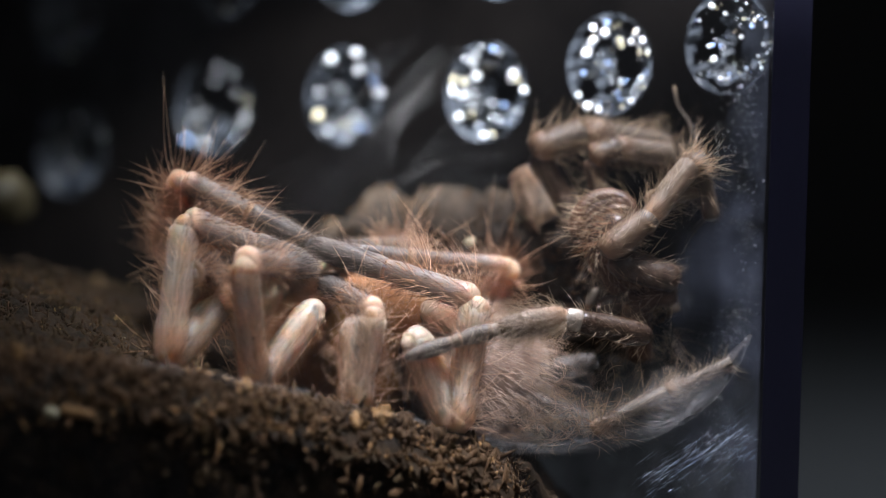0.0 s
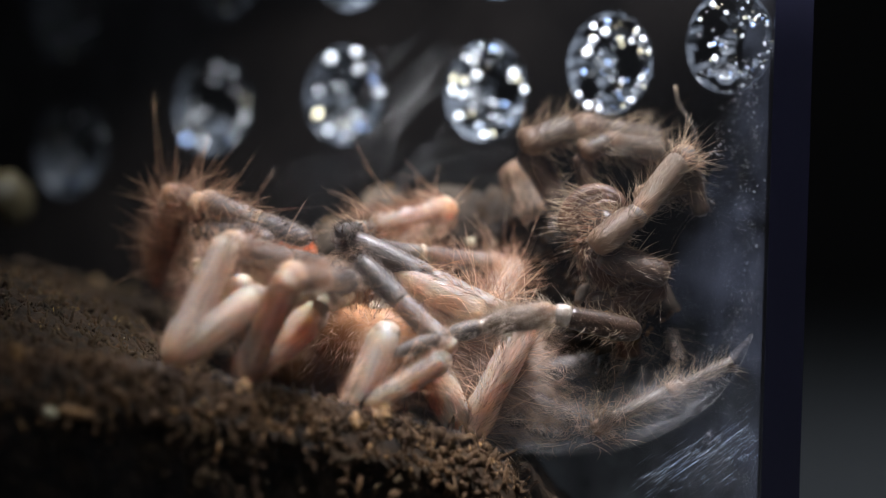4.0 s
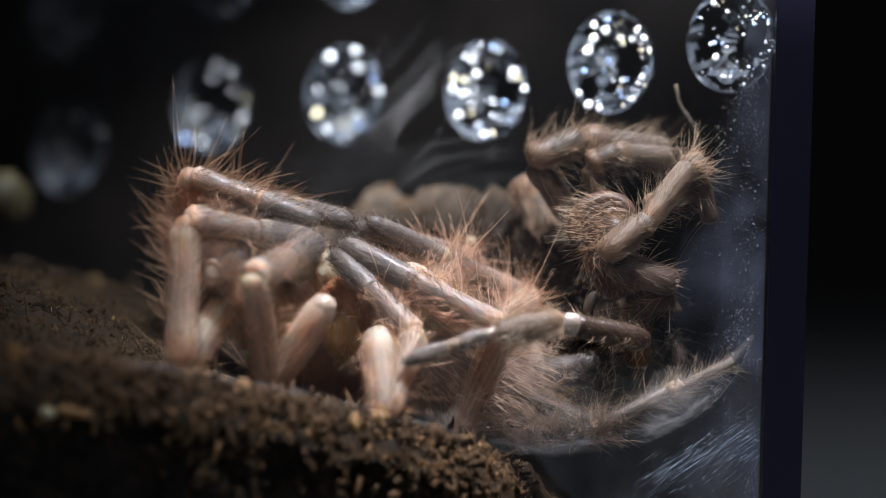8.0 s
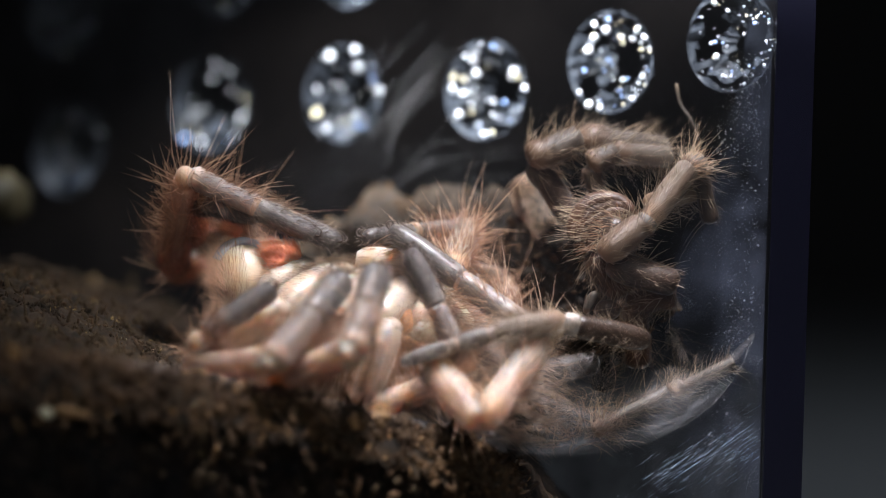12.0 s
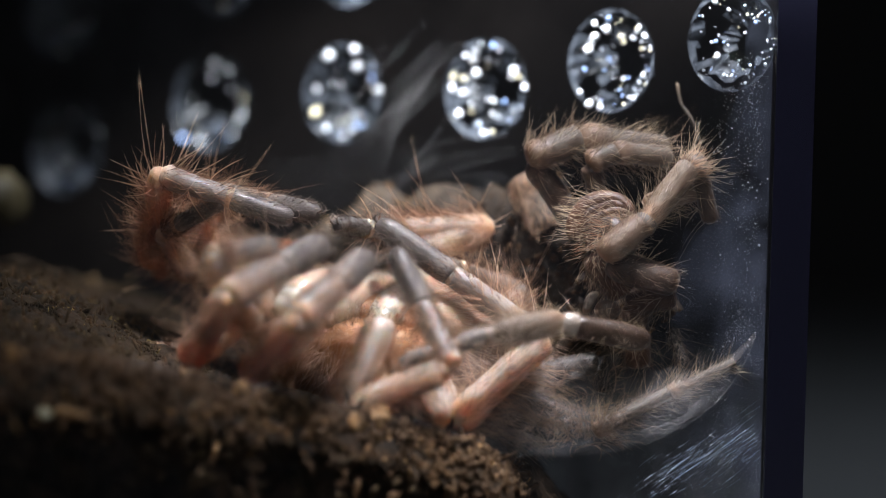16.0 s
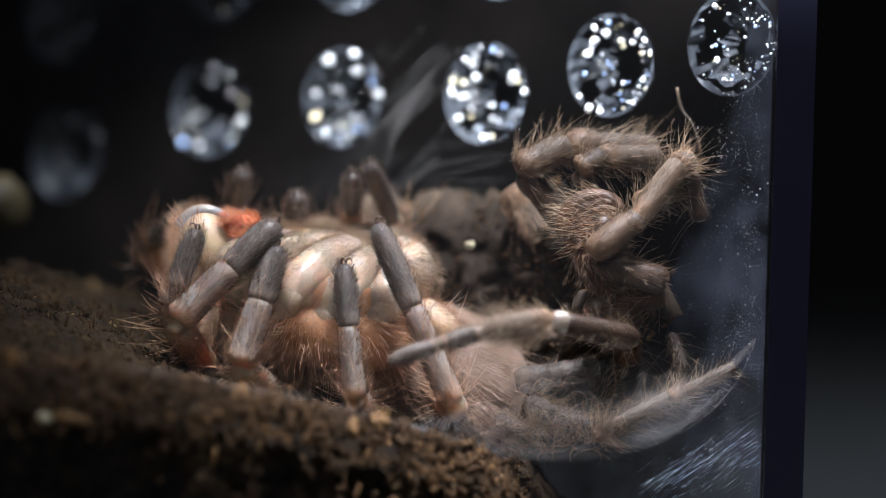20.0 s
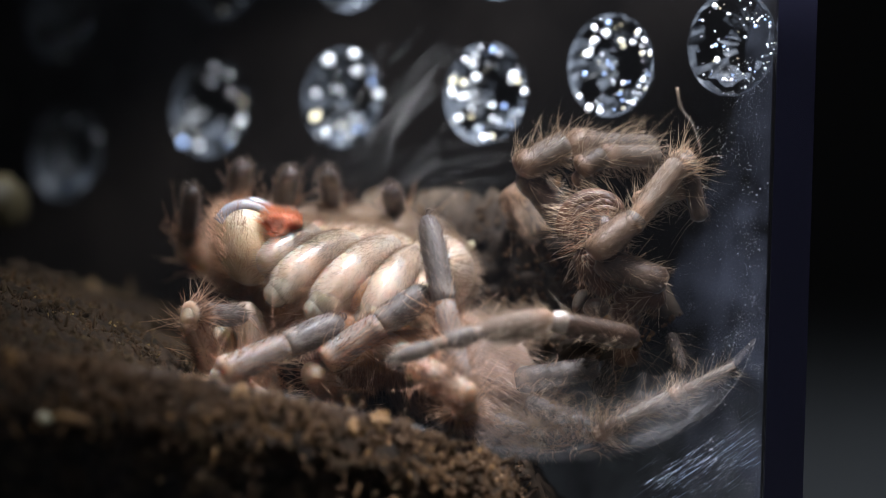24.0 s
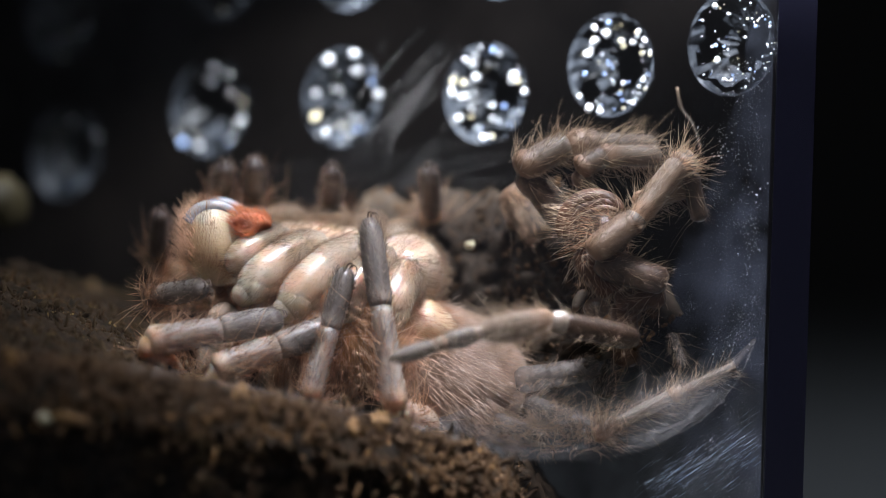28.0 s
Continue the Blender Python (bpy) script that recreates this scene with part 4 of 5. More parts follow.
# the leg that reaches up beside the pane
old_leg((8.87, -0.6, 1.21), (11.09, 0.2, 4.11), 0.54, OLD_PALE, OLD_HAIR, 700, 0.5, 60, 1.1, r2=0.66, profile=FEMUR)
old_leg((8.6, -0.7, 0.97), (9.03, -0.5, 1.55), 0.62, OLD_GREY, PALE_HAIR, 60, 0.4, 10, 0.6, profile=FEMUR, label="pale joint ring of a shed leg")
old_leg((6.83, -1, -0.24), (8.87, -0.6, 1.39), 0.72, OLD, OLD_HAIR, 600, 0.45, 60, 0.9, profile=FEMUR)
old_leg((10.75, 0.2, 3.82), (11.67, 0.6, 4.2), 0.62, OLD_GREY, PALE_HAIR, 160, 0.7, 70, 1.4, profile=FEMUR)
old_leg((11.47, 0.9, 3.6), (12.08, 1.3, 1.3), 0.5, OLD_DARK, DARK_HAIR, 260, 0.4, 8)
old_leg((8.88, 0.8, 2.14), (11.41, 1.2, 2.81), 0.52, OLD, OLD_HAIR, 400, 0.5, 40)
# the coiled middle
for k in range(6):
    p, r = Vector((6.92, 0.7, 1.14)) + Vector((0.22, -0.08, -0.22)) * k, 1.28 - 0.06 * k
    ring = [p + Vector((1.15 * r * math.cos(a), 0.5 * math.sin(a), 1.0 * r * math.sin(a) + 0.25 * math.cos(a))) for a in np.linspace(0.2 + 0.22 * k, 3.4 - 0.12 * (k % 3), 16)]
    rad = list(0.3 * r * np.sin(np.linspace(0.35, math.pi - 0.25, 16)) + 0.05)
    v, f = tube(ring, rad, sides=12, wobble=0.15)
    c = np.repeat(np.array([tuple(a) for a in ring]), 12, axis=0)
    nn = v - c
    nn /= np.linalg.norm(nn, axis=1, keepdims=True) + 1e-6
    hv, hf = blob_hair(v, f, nn * 0.7, 95, 1.15, 0.010, (-0.75, -0.3, -0.1))
    jv, jf, js = joined((v, f, 0), (hv, hf, 1))
    part("coil", mesh("coil", jv, jf, [OLD_RED, SHED_BRISTLE], js), shed, "curled red-brown fold of shed skin")
old_leg((7.12, -0.2, -0.55), (10.42, 0, -1.55), 0.78, OLD_DARK, OLD_HAIR, 600, 0.5, 60, 1.0, profile=FEMUR)
old_leg((6.5, 0.8, 0.03), (7.96, 1, -2.09), 0.85, OLD_RED, OLD_HAIR, 500, 0.6, 160, 1.1, profile=FEMUR)
old_leg((10.33, 0.8, -1.96), (8.1, 1.2, -2.62), 0.7, OLD_RED, OLD_HAIR, 400, 0.5, 60)
old_leg((8.51, 1.4, -2.36), (8.64, 1.5, -5.54), 0.75, OLD_RED, OLD_HAIR, 400, 0.5, 40)
v, f, n = blob((7.45, 0.7, 0.55), (1.15, 0.7, 1.1), (0, 20, 0), rough=0.3, freq=0.9, level=4)
hv, hf = blob_hair(v, f, n, 260, 0.9, 0.014, (-0.7, -0.2, -0.2))
jv, jf, js = joined((v, f, 0), (hv, hf, 1))
part("carapace", mesh("carapace", jv, jf, [OLD_DARK, HAIR], js), shed, "crumpled dark brown carapace of the shed skin")
# socket: a solid dark blob stands in for its shaded hollow
v, f, n = blob((7.14, 0.1, -2.76), (0.62, 0.4, 0.5), level=3)
part("socket", mesh("socket", v, f, [OLD_DARK]), shed, "dark blob standing in for the socket's shaded hollow")
v, f, n = blob((6.36, 0.5, -2.4), (0.28, 0.25, 0.6), (0, 30, 0), rough=0.5, freq=1.2, level=3)
part("socket_rim", mesh("socket_rim", v, f, [OLD_GREY]), shed, "pale torn rim of the socket")
# the leg that still reaches over the body
old_leg((8.95, -2, -4.16), (5.35, -3.2, -3.36), 0.62, OLD_DARK, OLD_HAIR, 700, 0.35, 90, 0.8, profile=FEMUR)
old_leg((5.75, -3.2, -3.46), (4.9, -3.3, -3.22), 0.56, JOINT, GREY_HAIR, 60, 0.3, 10, profile=FEMUR, label="pale shiny joint")
old_leg((5.0, -3.3, -3.2), (1.72, -4.4, -3.78), 0.66, OLD_PALE, GREY_HAIR, 1000, 0.6, 300, 1.1, profile=((0, 0.55), (0.1, 0.9), (0.5, 1.0), (0.85, 0.82), (1, 0.4)))
old_leg((1.9, -4.3, -3.74), (1.3, -4.6, -3.9), 0.34, JOINT, GREY_HAIR, 30, 0.3, 4, 0.5, profile=FEMUR, label="pale shiny joint")
old_leg((1.72, -4.4, -3.78), (-0.12, -5.0, -4.3), 0.48, SHED_TIP, GREY_HAIR, 400, 0.35, 40, 0.6, profile=SPINDLE)
old_leg((0.15, -5.0, -4.2), (-0.35, -5.1, -4.38), 0.32, OLD_PALE, GREY_HAIR, 60, 0.3, 6, 0.5, profile=FEMUR, label="tan joint of a shed leg")
old_leg((-0.12, -5.0, -4.3), (-2.45, -5.6, -5.05), 0.42, SHED_TIP, GREY_HAIR, 520, 0.3, 10, 0.4, profile=SPINDLE, label="dark spindle-shaped tip of a shed leg")

# flattened old skin under the silk
floor_skin = tagged(empty("moulted_skin", (0, 0, 0)), "flattened grey-brown shed leg skins under silk", "spider skin")
keep_shed, shed = shed, floor_skin
old_leg((7.25, -0.5, -8.55), (11.0, 0.2, -6.66), 0.42, OLD_GREY, SILVER_HAIR, 420, 0.6, 110, 1.3, fine=0.9, rise=1.3, profile=SHANK)
old_leg((10.85, 0.2, -6.8), (13.6, 0.3, -5.45), 0.3, OLD_GREY, SILVER_HAIR, 380, 0.5, 60, 0.9, fine=0.9, rise=1.3, profile=SHANK)
old_leg((10.6, -0.1, -6.95), (11.2, 0.0, -6.5), 0.42, OLD_PALE, OLD_HAIR, 60, 0.3, 50, 1.0, fine=0.9, rise=1.3, profile=FEMUR, label="tan joint of a flattened shed leg")
old_leg((7.0, -0.7, -8.75), (7.75, -0.6, -8.25), 0.42, OLD_PALE, OLD_HAIR, 60, 0.3, 90, 1.2, profile=FEMUR, label="tan joint of a flattened shed leg")
old_leg((8.08, 0.8, -7.7), (11.2, 0.6, -7.0), 0.4, FILM, SILVER_HAIR, 350, 0.5, 40, 1.1, fine=0.9, rise=1.3, profile=SHANK)
old_leg((3.4, 1, -6.2), (7.3, 1.2, -5.5), 0.72, FILM, SILVER_HAIR, 260, 0.4, 16, 0.8, fine=0.9, rise=1.3, profile=SHANK)
old_leg((3.85, 0.5, -7.2), (7.2, 0, -8.4), 0.55, FILM, SILVER_HAIR, 400, 0.6, 110, 1.3, fine=0.9, rise=1.3, profile=SHANK)
old_leg((2.4, 0.2, -7.9), (4.9, 0, -8.8), 0.42, FILM, SILVER_HAIR, 300, 0.5, 70, 1.2, fine=0.9, rise=1.3, profile=SHANK)
old_leg((10.7, 2.2, -3.96), (11.3, 1.8, -5.55), 0.33, FILM, SILVER_HAIR, 160, 0.5, 20, fine=0.9, rise=1.3, profile=SHANK)
old_leg((7.32, 1.5, -6.9), (8.6, 2, -4.4), 0.6, FILM, SILVER_HAIR, 400, 0.5, 30, fine=0.9, rise=1.3, profile=SHANK)
shed = keep_shed

# ---- silk ----


def strands(name, pairs, radius, m, label, sag=0.0):
    """Fine silk threads between pairs of points, in one sheet."""
    pieces = []
    for a, b in pairs:
        a, b = Vector(a), Vector(b)
        pts = [a.lerp(b, t) + Vector((0, 0, -sag * math.sin(math.pi * t))) for t in (0, 0.25, 0.5, 0.75, 1)]
        pieces.append((*tube(pts, [radius] * 5, sides=4), 0))
    v, f, s = joined(*pieces)
    return tagged(new(name, mesh(name, v, f, [m])), label, "silk", kind="stuff")


def spread(a, b, na, nb, count, seed):
    r = np.random.default_rng(seed)
    return [(np.array(a) + r.normal(0, 1, 3) * na, np.array(b) + r.normal(0, 1, 3) * nb) for _ in range(count)]


strands("silk_threads", spread((-7.19, 7, 1.66), (-0.39, 14, 9.74), (2.6, 1, 1.6), (1.9, 0.8, 1.4), 4, 1) + spread((-6.6, 6.5, 0.6), (-0.6, 12.5, 8.6), (1.5, 1, 1.0), (1.0, 0.8, 0.9), 16, 8) + spread((-3.94, 8, 1.12), (-0.39, 11, 4.33), (0.3, 0.5, 0.3), (0.3, 0.5, 0.3), 10, 2)
        + spread((-8.36, 9, 1.13), (3.21, 10, 3.9), (2, 1, 1.5), (2, 1, 1.5), 26, 3), 0.0024, SILK, "fine white silk threads slung across the box")


def silk_sheet():
    rim = smooth_line([(-2.18, -3, -9.05), (1.72, -2.5, -9.46), (4.59, -2, -9.74), (7.73, -1.6, -9.53), (10.36, -1.2, -8.74), (12.49, -0.6, -7.45), (13.86, 0.2, -5.77), (14.63, 0.7, -4.2)], 8)
    back = smooth_line([(-0.64, 2, -7.95), (1.75, 2, -8.21), (4.41, 2, -8.48), (7.34, 2, -7.95), (9.73, 2, -6.88), (11.59, 2, -5.55), (12.92, 2, -4.23), (13.97, 1.8, -3.16)], 8)
    n, m = len(rim), 10
    verts = []
    for i in range(n):
        for j in range(m):
            t = j / (m - 1)
            p = rim[i].lerp(back[i], t)
            verts.append(p + Vector((0, 0, 0.25 * noise.noise(p * 0.8) - 0.5 * math.sin(math.pi * t))))
    faces = [(i * m + j, i * m + j + 1, (i + 1) * m + j + 1, (i + 1) * m + j) for i in range(n - 14) for j in range(m - 1)]
    tagged(new("silk_sheet", mesh("silk_sheet", verts, faces, [SHEET])), "thin hazy sheet of white silk", "silk", kind="stuff")
    r = np.random.default_rng(9)
    pairs = []
    for k in range(150):
        i = int(r.integers(0, n - 20))
        a = rim[i].lerp(back[i], abs(r.normal(0, 0.25)) % 1)
        j = min(n - 1, i + int(r.integers(4, 14)))
        pairs.append((a, rim[j].lerp(back[j], abs(r.normal(0, 0.25)) % 1)))
    for i in range(n - 1):
        for k in range(2):
            pairs.append((rim[i] + Vector(r.normal(0, 0.05, 3)), rim[i + 1] + Vector(r.normal(0, 0.05, 3))))
    top = smooth_line([(-0.63, -1.5, -6.76), (1.72, -1.5, -6.5), (3.81, -1.6, -5.72), (6.16, -1.6, -5.19), (8.52, -1.4, -5.46), (10.63, -1, -5.47), (12.37, -0.4, -4.96), (13.59, 0.2, -4.19)], 8)
    for k in range(240):
        i = int(r.integers(0, n - 18))
        j = int(np.clip(i + r.integers(-10, 11), 0, n - 14))
        a, b = abs(r.normal(0, 0.4)) % 1, abs(r.normal(0, 0.4)) % 1
        pairs.append((rim[i].lerp(top[i], a) + Vector(r.normal(0, 0.25, 3)), rim[j].lerp(top[j], b) + Vector(r.normal(0, 0.25, 3))))
    for layer in range(2):
        verts = []
        for i in range(n):
            reach = (1.0 - 0.2 * layer) * (0.85 + 0.3 * noise.noise(Vector((i * 0.22, layer * 4.0, 1)))) * min(1.0, 0.25 + (n - 1 - i) / 22, 0.4 + i / 12)
            for j in range(m):
                t = j / (m - 1)
                p = rim[i].lerp(top[i], t * reach)
                verts.append(p + Vector((0, -0.25 - 0.15 * layer - 0.5 * math.sin(math.pi * t) + 0.3 * noise.noise(p * 0.6), 0)))
        faces = [(i * m + j, i * m + j + 1, (i + 1) * m + j + 1, (i + 1) * m + j) for i in range(n - 1) for j in range(m - 1)]
        tagged(new("silk_sheet", mesh("silk_sheet", verts, faces, [VEIL])), "thin hazy sheet of grey silk over the shed skins", "silk", kind="stuff").visible_shadow = False
    strands("silk_threads", pairs, 0.007, SILK, "white silk threads along the sheet's edge", 0.1)


silk_sheet()

# threads spun along the crest of the soil
r = np.random.default_rng(51)
pairs = []
for k in range(150):
    x = r.uniform(-15, 2.5)
    x2 = min(3.2, x + r.uniform(0.8, 2.6))
    d, d2 = r.normal(0.5, 0.5), r.normal(0.5, 0.5)
    pairs.append(((x, ridge(x)[1] + d, ridge(x)[0] + 0.25 + abs(r.normal(0, 0.15))), (x2, ridge(x2)[1] + d2, ridge(x2)[0] + 0.25 + abs(r.normal(0, 0.15)))))
strands("silk_threads", pairs, 0.008, SILK, "grey silk threads spun along the crest of the soil", 0.05)

# shed hairs caught in the silk, each curled
r = np.random.default_rng(63)
pieces = []
for k in range(230):
    x = r.uniform(1.0, 8.6)
    z = -9.4 + abs(r.normal(0, 1.3)) + 0.06 * abs(x - 5.5)
    a, long, curl = r.uniform(-0.5, math.pi + 0.5), r.uniform(0.5, 1.7), r.normal(0, 1.7)
    p, pts = Vector((x, r.uniform(-2.6, -1.3), z)), []
    for i in range(7):
        pts.append(p.copy())
        p += Vector((math.cos(a), 0.15 * r.normal(), math.sin(a))) * (long / 6)
        a += curl / 6
    pieces.append((*tube(pts, [0.012, 0.013, 0.012, 0.011, 0.009, 0.007, 0.004], sides=4), 0))
v, f, sl = joined(*pieces)
tagged(new("shed_hairs", mesh("shed_hairs", v, f, [TAN_HAIR])), "loose curled tan hairs caught in the silk", "hair", kind="stuff")

# a dried root on the pane
pts = smooth_line([(11.15, 4.6, 7.7), (11.33, 4.5, 6.75), (11.77, 4.2, 6.07), (12.07, 3.9, 5.26), (12.22, 3.6, 4.45)], 5)
v, f = tube(pts, list(np.linspace(0.06, 0.1, len(pts))), sides=8, wobble=0.4)
tagged(new("dry_rootlet", mesh("dry_rootlet", v, f, [OLD_GREY])), "thin dry grey rootlet on the dusty pane", "root")


def specks(name, spots, m, label, flat=0.5):
    kinds = [blob((0, 0, 0), (1, 1, flat), rough=0.6, freq=1.4 + i, level=1) for i in range(4)]
    pieces = []
    r = np.random.default_rng(12)
    for s, z, size in spots:
        v, f, _ = kinds[r.integers(4)]
        rot = np.array(Euler(r.uniform(0, 6, 3)).to_matrix())
        pieces.append((v @ rot.T * size + np.array(on_pane(s, z, -0.05 - size * 0.3)), f, 0))
    v, f, s = joined(*pieces)
    tagged(new(name, mesh(name, v, f, [m], smooth=False)), label, "dust", kind="stuff")


r = np.random.default_rng(21)
clusters = [(abs(r.normal(0, 2.6)) + 0.2, r.uniform(-11.5, 9), r.uniform(0.1, 0.7)) for _ in range(70)]
spots = []
for k in range(3300):
    cs, cz, wide = clusters[r.integers(70)]
    spots.append((abs(cs + r.normal(0, wide)), cz + r.normal(0, wide * 1.6), abs(r.normal(0, 0.005)) + 0.004 + (0.016 if r.random() < 0.03 else 0)))
spots += [(r.normal(1.2, 0.5) + 0.06 * (z - 2) ** 2 * 0.2, z, abs(r.normal(0, 0.008)) + 0.007 + (0.022 if r.random() < 0.08 else 0)) for z in r.uniform(-10, 9, 640)]
spots += [((2.63, 5.22)[0] + r.normal(0, 0.25), (2.63, 5.22)[1] - 0.4 + r.normal(0, 0.4), 0.014 + 0.026 * r.random() ** 2) for _ in range(26)]
spots = [a for a in spots if a[0] > 0.08]
specks("dust_specks", spots, DUST, "pale dust specks on the clear pane")


def haze_film(layer):
    """A faint film of dust and painted haze on the pane near its corner, thicker towards it."""
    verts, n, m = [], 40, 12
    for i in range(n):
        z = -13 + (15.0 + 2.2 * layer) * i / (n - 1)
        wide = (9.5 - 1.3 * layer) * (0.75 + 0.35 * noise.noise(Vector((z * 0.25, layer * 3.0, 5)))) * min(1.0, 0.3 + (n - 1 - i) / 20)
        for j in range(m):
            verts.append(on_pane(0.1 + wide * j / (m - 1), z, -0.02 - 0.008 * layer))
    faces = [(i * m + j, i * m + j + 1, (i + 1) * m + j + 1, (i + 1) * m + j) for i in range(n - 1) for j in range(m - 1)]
    tagged(new("haze_film", mesh("haze_film", verts, faces, [FILMY])), "faint grey film of dust and painted haze on the clear pane", "dust", kind="stuff").visible_shadow = False


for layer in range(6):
    haze_film(layer)


def scratches():
    r = np.random.default_rng(31)
    pieces = []
    for _ in range(460):
        group = r.integers(5)
        s, z = abs(r.normal(1.2 + group * 1.15, 1.0)) + 0.3, -9.0 - group * 0.35 + r.normal(0, 0.85)
        if z > -8.0 - 0.42 * s + r.normal(0, 0.25):
            continue
        long, wide = r.exponential(0.5) + 0.1, r.uniform(0.0018, 0.0045) * (2.2 if r.random() < 0.1 else 1)
        lean = r.normal(0.56, 0.03)
        a, b = on_front(s, z, 0.02), on_front(s - math.cos(lean) * long, z + math.sin(lean) * long, 0.02)
        if s - math.cos(lean) * long < 0.1:
            continue
        pieces.append((*tube([a, a.lerp(b, 0.5), b], [wide * 0.3, wide, wide * 0.3], sides=5), 0))
    v, f, s = joined(*pieces)
    tagged(new("scratch_marks", mesh("scratch_marks", v, f, [SCRATCH])), "fine bright scratches on the clear pane", "scratches", kind="stuff")


scratches()

# ---- what moves ----
STANDS = {}


def deeper(p, by):
    """The same point seen from the camera's stand, moved away from it."""
    eye = Vector((0, -200, 0))
    return eye + (p - eye) * (1 + by / 200)


def stand(leg, start, end, hip, knee, ankle, tip):
    """A leg's joints, held from start to end."""
    joints = [Vector(p) for p in (hip, knee, ankle, tip)]
    if start > 17.2:
        joints = [deeper(p, 3.0) for p in joints]
    elif leg in ("near palp", "near first", "near second") and min(p.y for p in joints) > -8.4:
        joints = [deeper(p, -2.2) for p in joints]
    STANDS.setdefault(leg, []).append((start, joints))
    if end > start:
        STANDS[leg].append((end, joints))


def leg_rows(leg):
    """Between two stands the joints glide on straight lines; each segment turns as little as it can."""
    stands = STANDS[leg]
    times = []
    for (t0, a), (t1, b) in zip(stands, stands[1:]):
        steps = 1 if all((p - q).length < 0.4 for p, q in zip(a, b)) else 4
        times += [(t0 + (t1 - t0) * k / steps, [p.lerp(q, k / steps) for p, q in zip(a, b)]) for k in range(steps)]
    times.append(stands[-1])
    kind = leg.split(" ")[1]
    for i, ob in enumerate(LEGS[leg]):
        rows, q, way = [], None, None
        for t, j in times:
            d = (j[i + 1] - j[i]).normalized()
            if q is None:
                q = d.to_track_quat("Z", "Y")
            else:
                q = way.rotation_difference(d) @ q
            way = d
            slack = (j[i + 1] - j[i]).length - SIZES[kind][i]
            rows.append((t, Matrix.Translation((j[i] + d * slack * 0.5) * MM) @ q.to_matrix().to_4x4()))
        walk(ob, rows)


def motions():
    stand('near palp', 0, 2.0, (-9.2, -2.5, -2.26), (-11.05, 0.51, -2.95), (-11.65, -2.82, -1.22), (-9.32, 0, -0.18))
    stand('near palp', 2.4, 3.5, (-9.2, -2.5, -1.74), (-10.61, 0.54, -3.06), (-11.4, -2.69, -1.22), (-9.05, 0, 0.08))
    stand('near palp', 5.5, 6.3, (-9.2, -2.5, -1.74), (-10.68, 0.63, -2.71), (-11.27, -2.69, -0.96), (-8.79, 0, 0.08))
    stand('near palp', 6.8, 11.5, (-8.94, -2.5, -1.74), (-9.87, 0.73, -3.01), (-10.63, -2.53, -1.22), (-8.26, 0, 0.34))
    stand('near palp', 11.95, 12.0, (-8.75, -0.8, -2.8), (-10.08, -0.89, -6.15), (-11.32, -3.98, -4.31), (-7.35, -3.3, -1.73))
    stand('near palp', 12.4, 16.2, (-9.02, -0.8, -2.28), (-8.86, -4.17, -3.54), (-10.44, -5.92, -0.56), (-7.74, -3.3, -0.05))
    stand('near palp', 16.5, 16.5, (-9.02, -0.8, -1.23), (-7.69, -4.14, -1.42), (-9.79, -6.31, 0.89), (-7.48, -3.3, 1.11))
    stand('near palp', 16.95, 17.1, (-9.46, -2.5, -1.22), (-10.89, 0.61, -0.1), (-12.06, -2.54, 1.69), (-9.32, 0, 2.39))
    stand('near palp', 17.45, 22.0, (-10.59, -0.8, -1.55), (-11.52, -0.93, -5.02), (-12.5, -3.76, -2.69), (-11.18, -3.3, 1.01))
    stand('near palp', 23.3, 23.5, (-9.39, 1.5, -2.36), (-10.7, -2.27, -2.69), (-12.08, -6.24, -3.03), (-9.68, -3.3, -3.08))
    stand('near palp', 24.0, 24.0, (-9.6, 0.6, -2.7), (-10.65, -1.3, -5.6), (-11.6, -3.8, -2.95), (-9.2, -1.0, -3.1))
    stand('near palp', 24.45, 28, (-9.39, 2.4, -2.36), (-11.24, 0.6, -2.24), (-13.3, -1.6, -2.14), (-11.1, -3.6, -1.85))
    stand('near first', 0, 2.0, (-10.31, -0.18, -2.29), (-12.82, -3.58, -5.48), (-12.07, -2.37, 1.17), (-6.29, 0, -0.97))
    stand('near first', 2.4, 3.5, (-8.18, -8.19, -2.2), (-12.06, -10.56, -4.91), (-9.9, -6.64, 0.2), (-5.04, -2.5, -1.48))
    stand('near first', 5.5, 6.3, (-8.28, -2.76, -2), (-12.52, -3.43, -5.35), (-9.55, -6.99, -0.38), (-4.78, -2.5, -1.22))
    stand('near first', 6.8, 8.5, (-9.97, -0.08, -2.03), (-12.07, -3.22, -5.75), (-11.93, -2.43, 1.17), (-5.89, 0, 0.08))
    stand('near first', 10.8, 11.5, (-9.48, -2, -2.01), (-12.03, -4.98, -5.57), (-11.25, -3.06, 0.91), (-5.5, 0, -0.18))
    stand('near first', 11.95, 12.0, (-7.41, -1.68, -2.79), (-11.81, -2.33, -5.77), (-7.69, -7.72, -5.24), (-4.56, -3.3, -1.48))
    stand('near first', 12.4, 16.2, (-8.3, 0.8, -2.3), (-11.7, -1.98, -5.26), (-9.64, -7.76, -2.33), (-5.41, -3.3, 0.08))
    stand('near first', 16.5, 16.5, (-8.26, -0.18, -2.29), (-11.48, -3.42, -4.97), (-9.37, -8.62, -1.13), (-5.8, -3.3, 0.47))
    stand('near first', 16.95, 17.1, (-9.47, -2.23, -2.26), (-11.48, -5.76, -5.67), (-11.78, -2.86, 0.47), (-5.89, 0, 1.34))
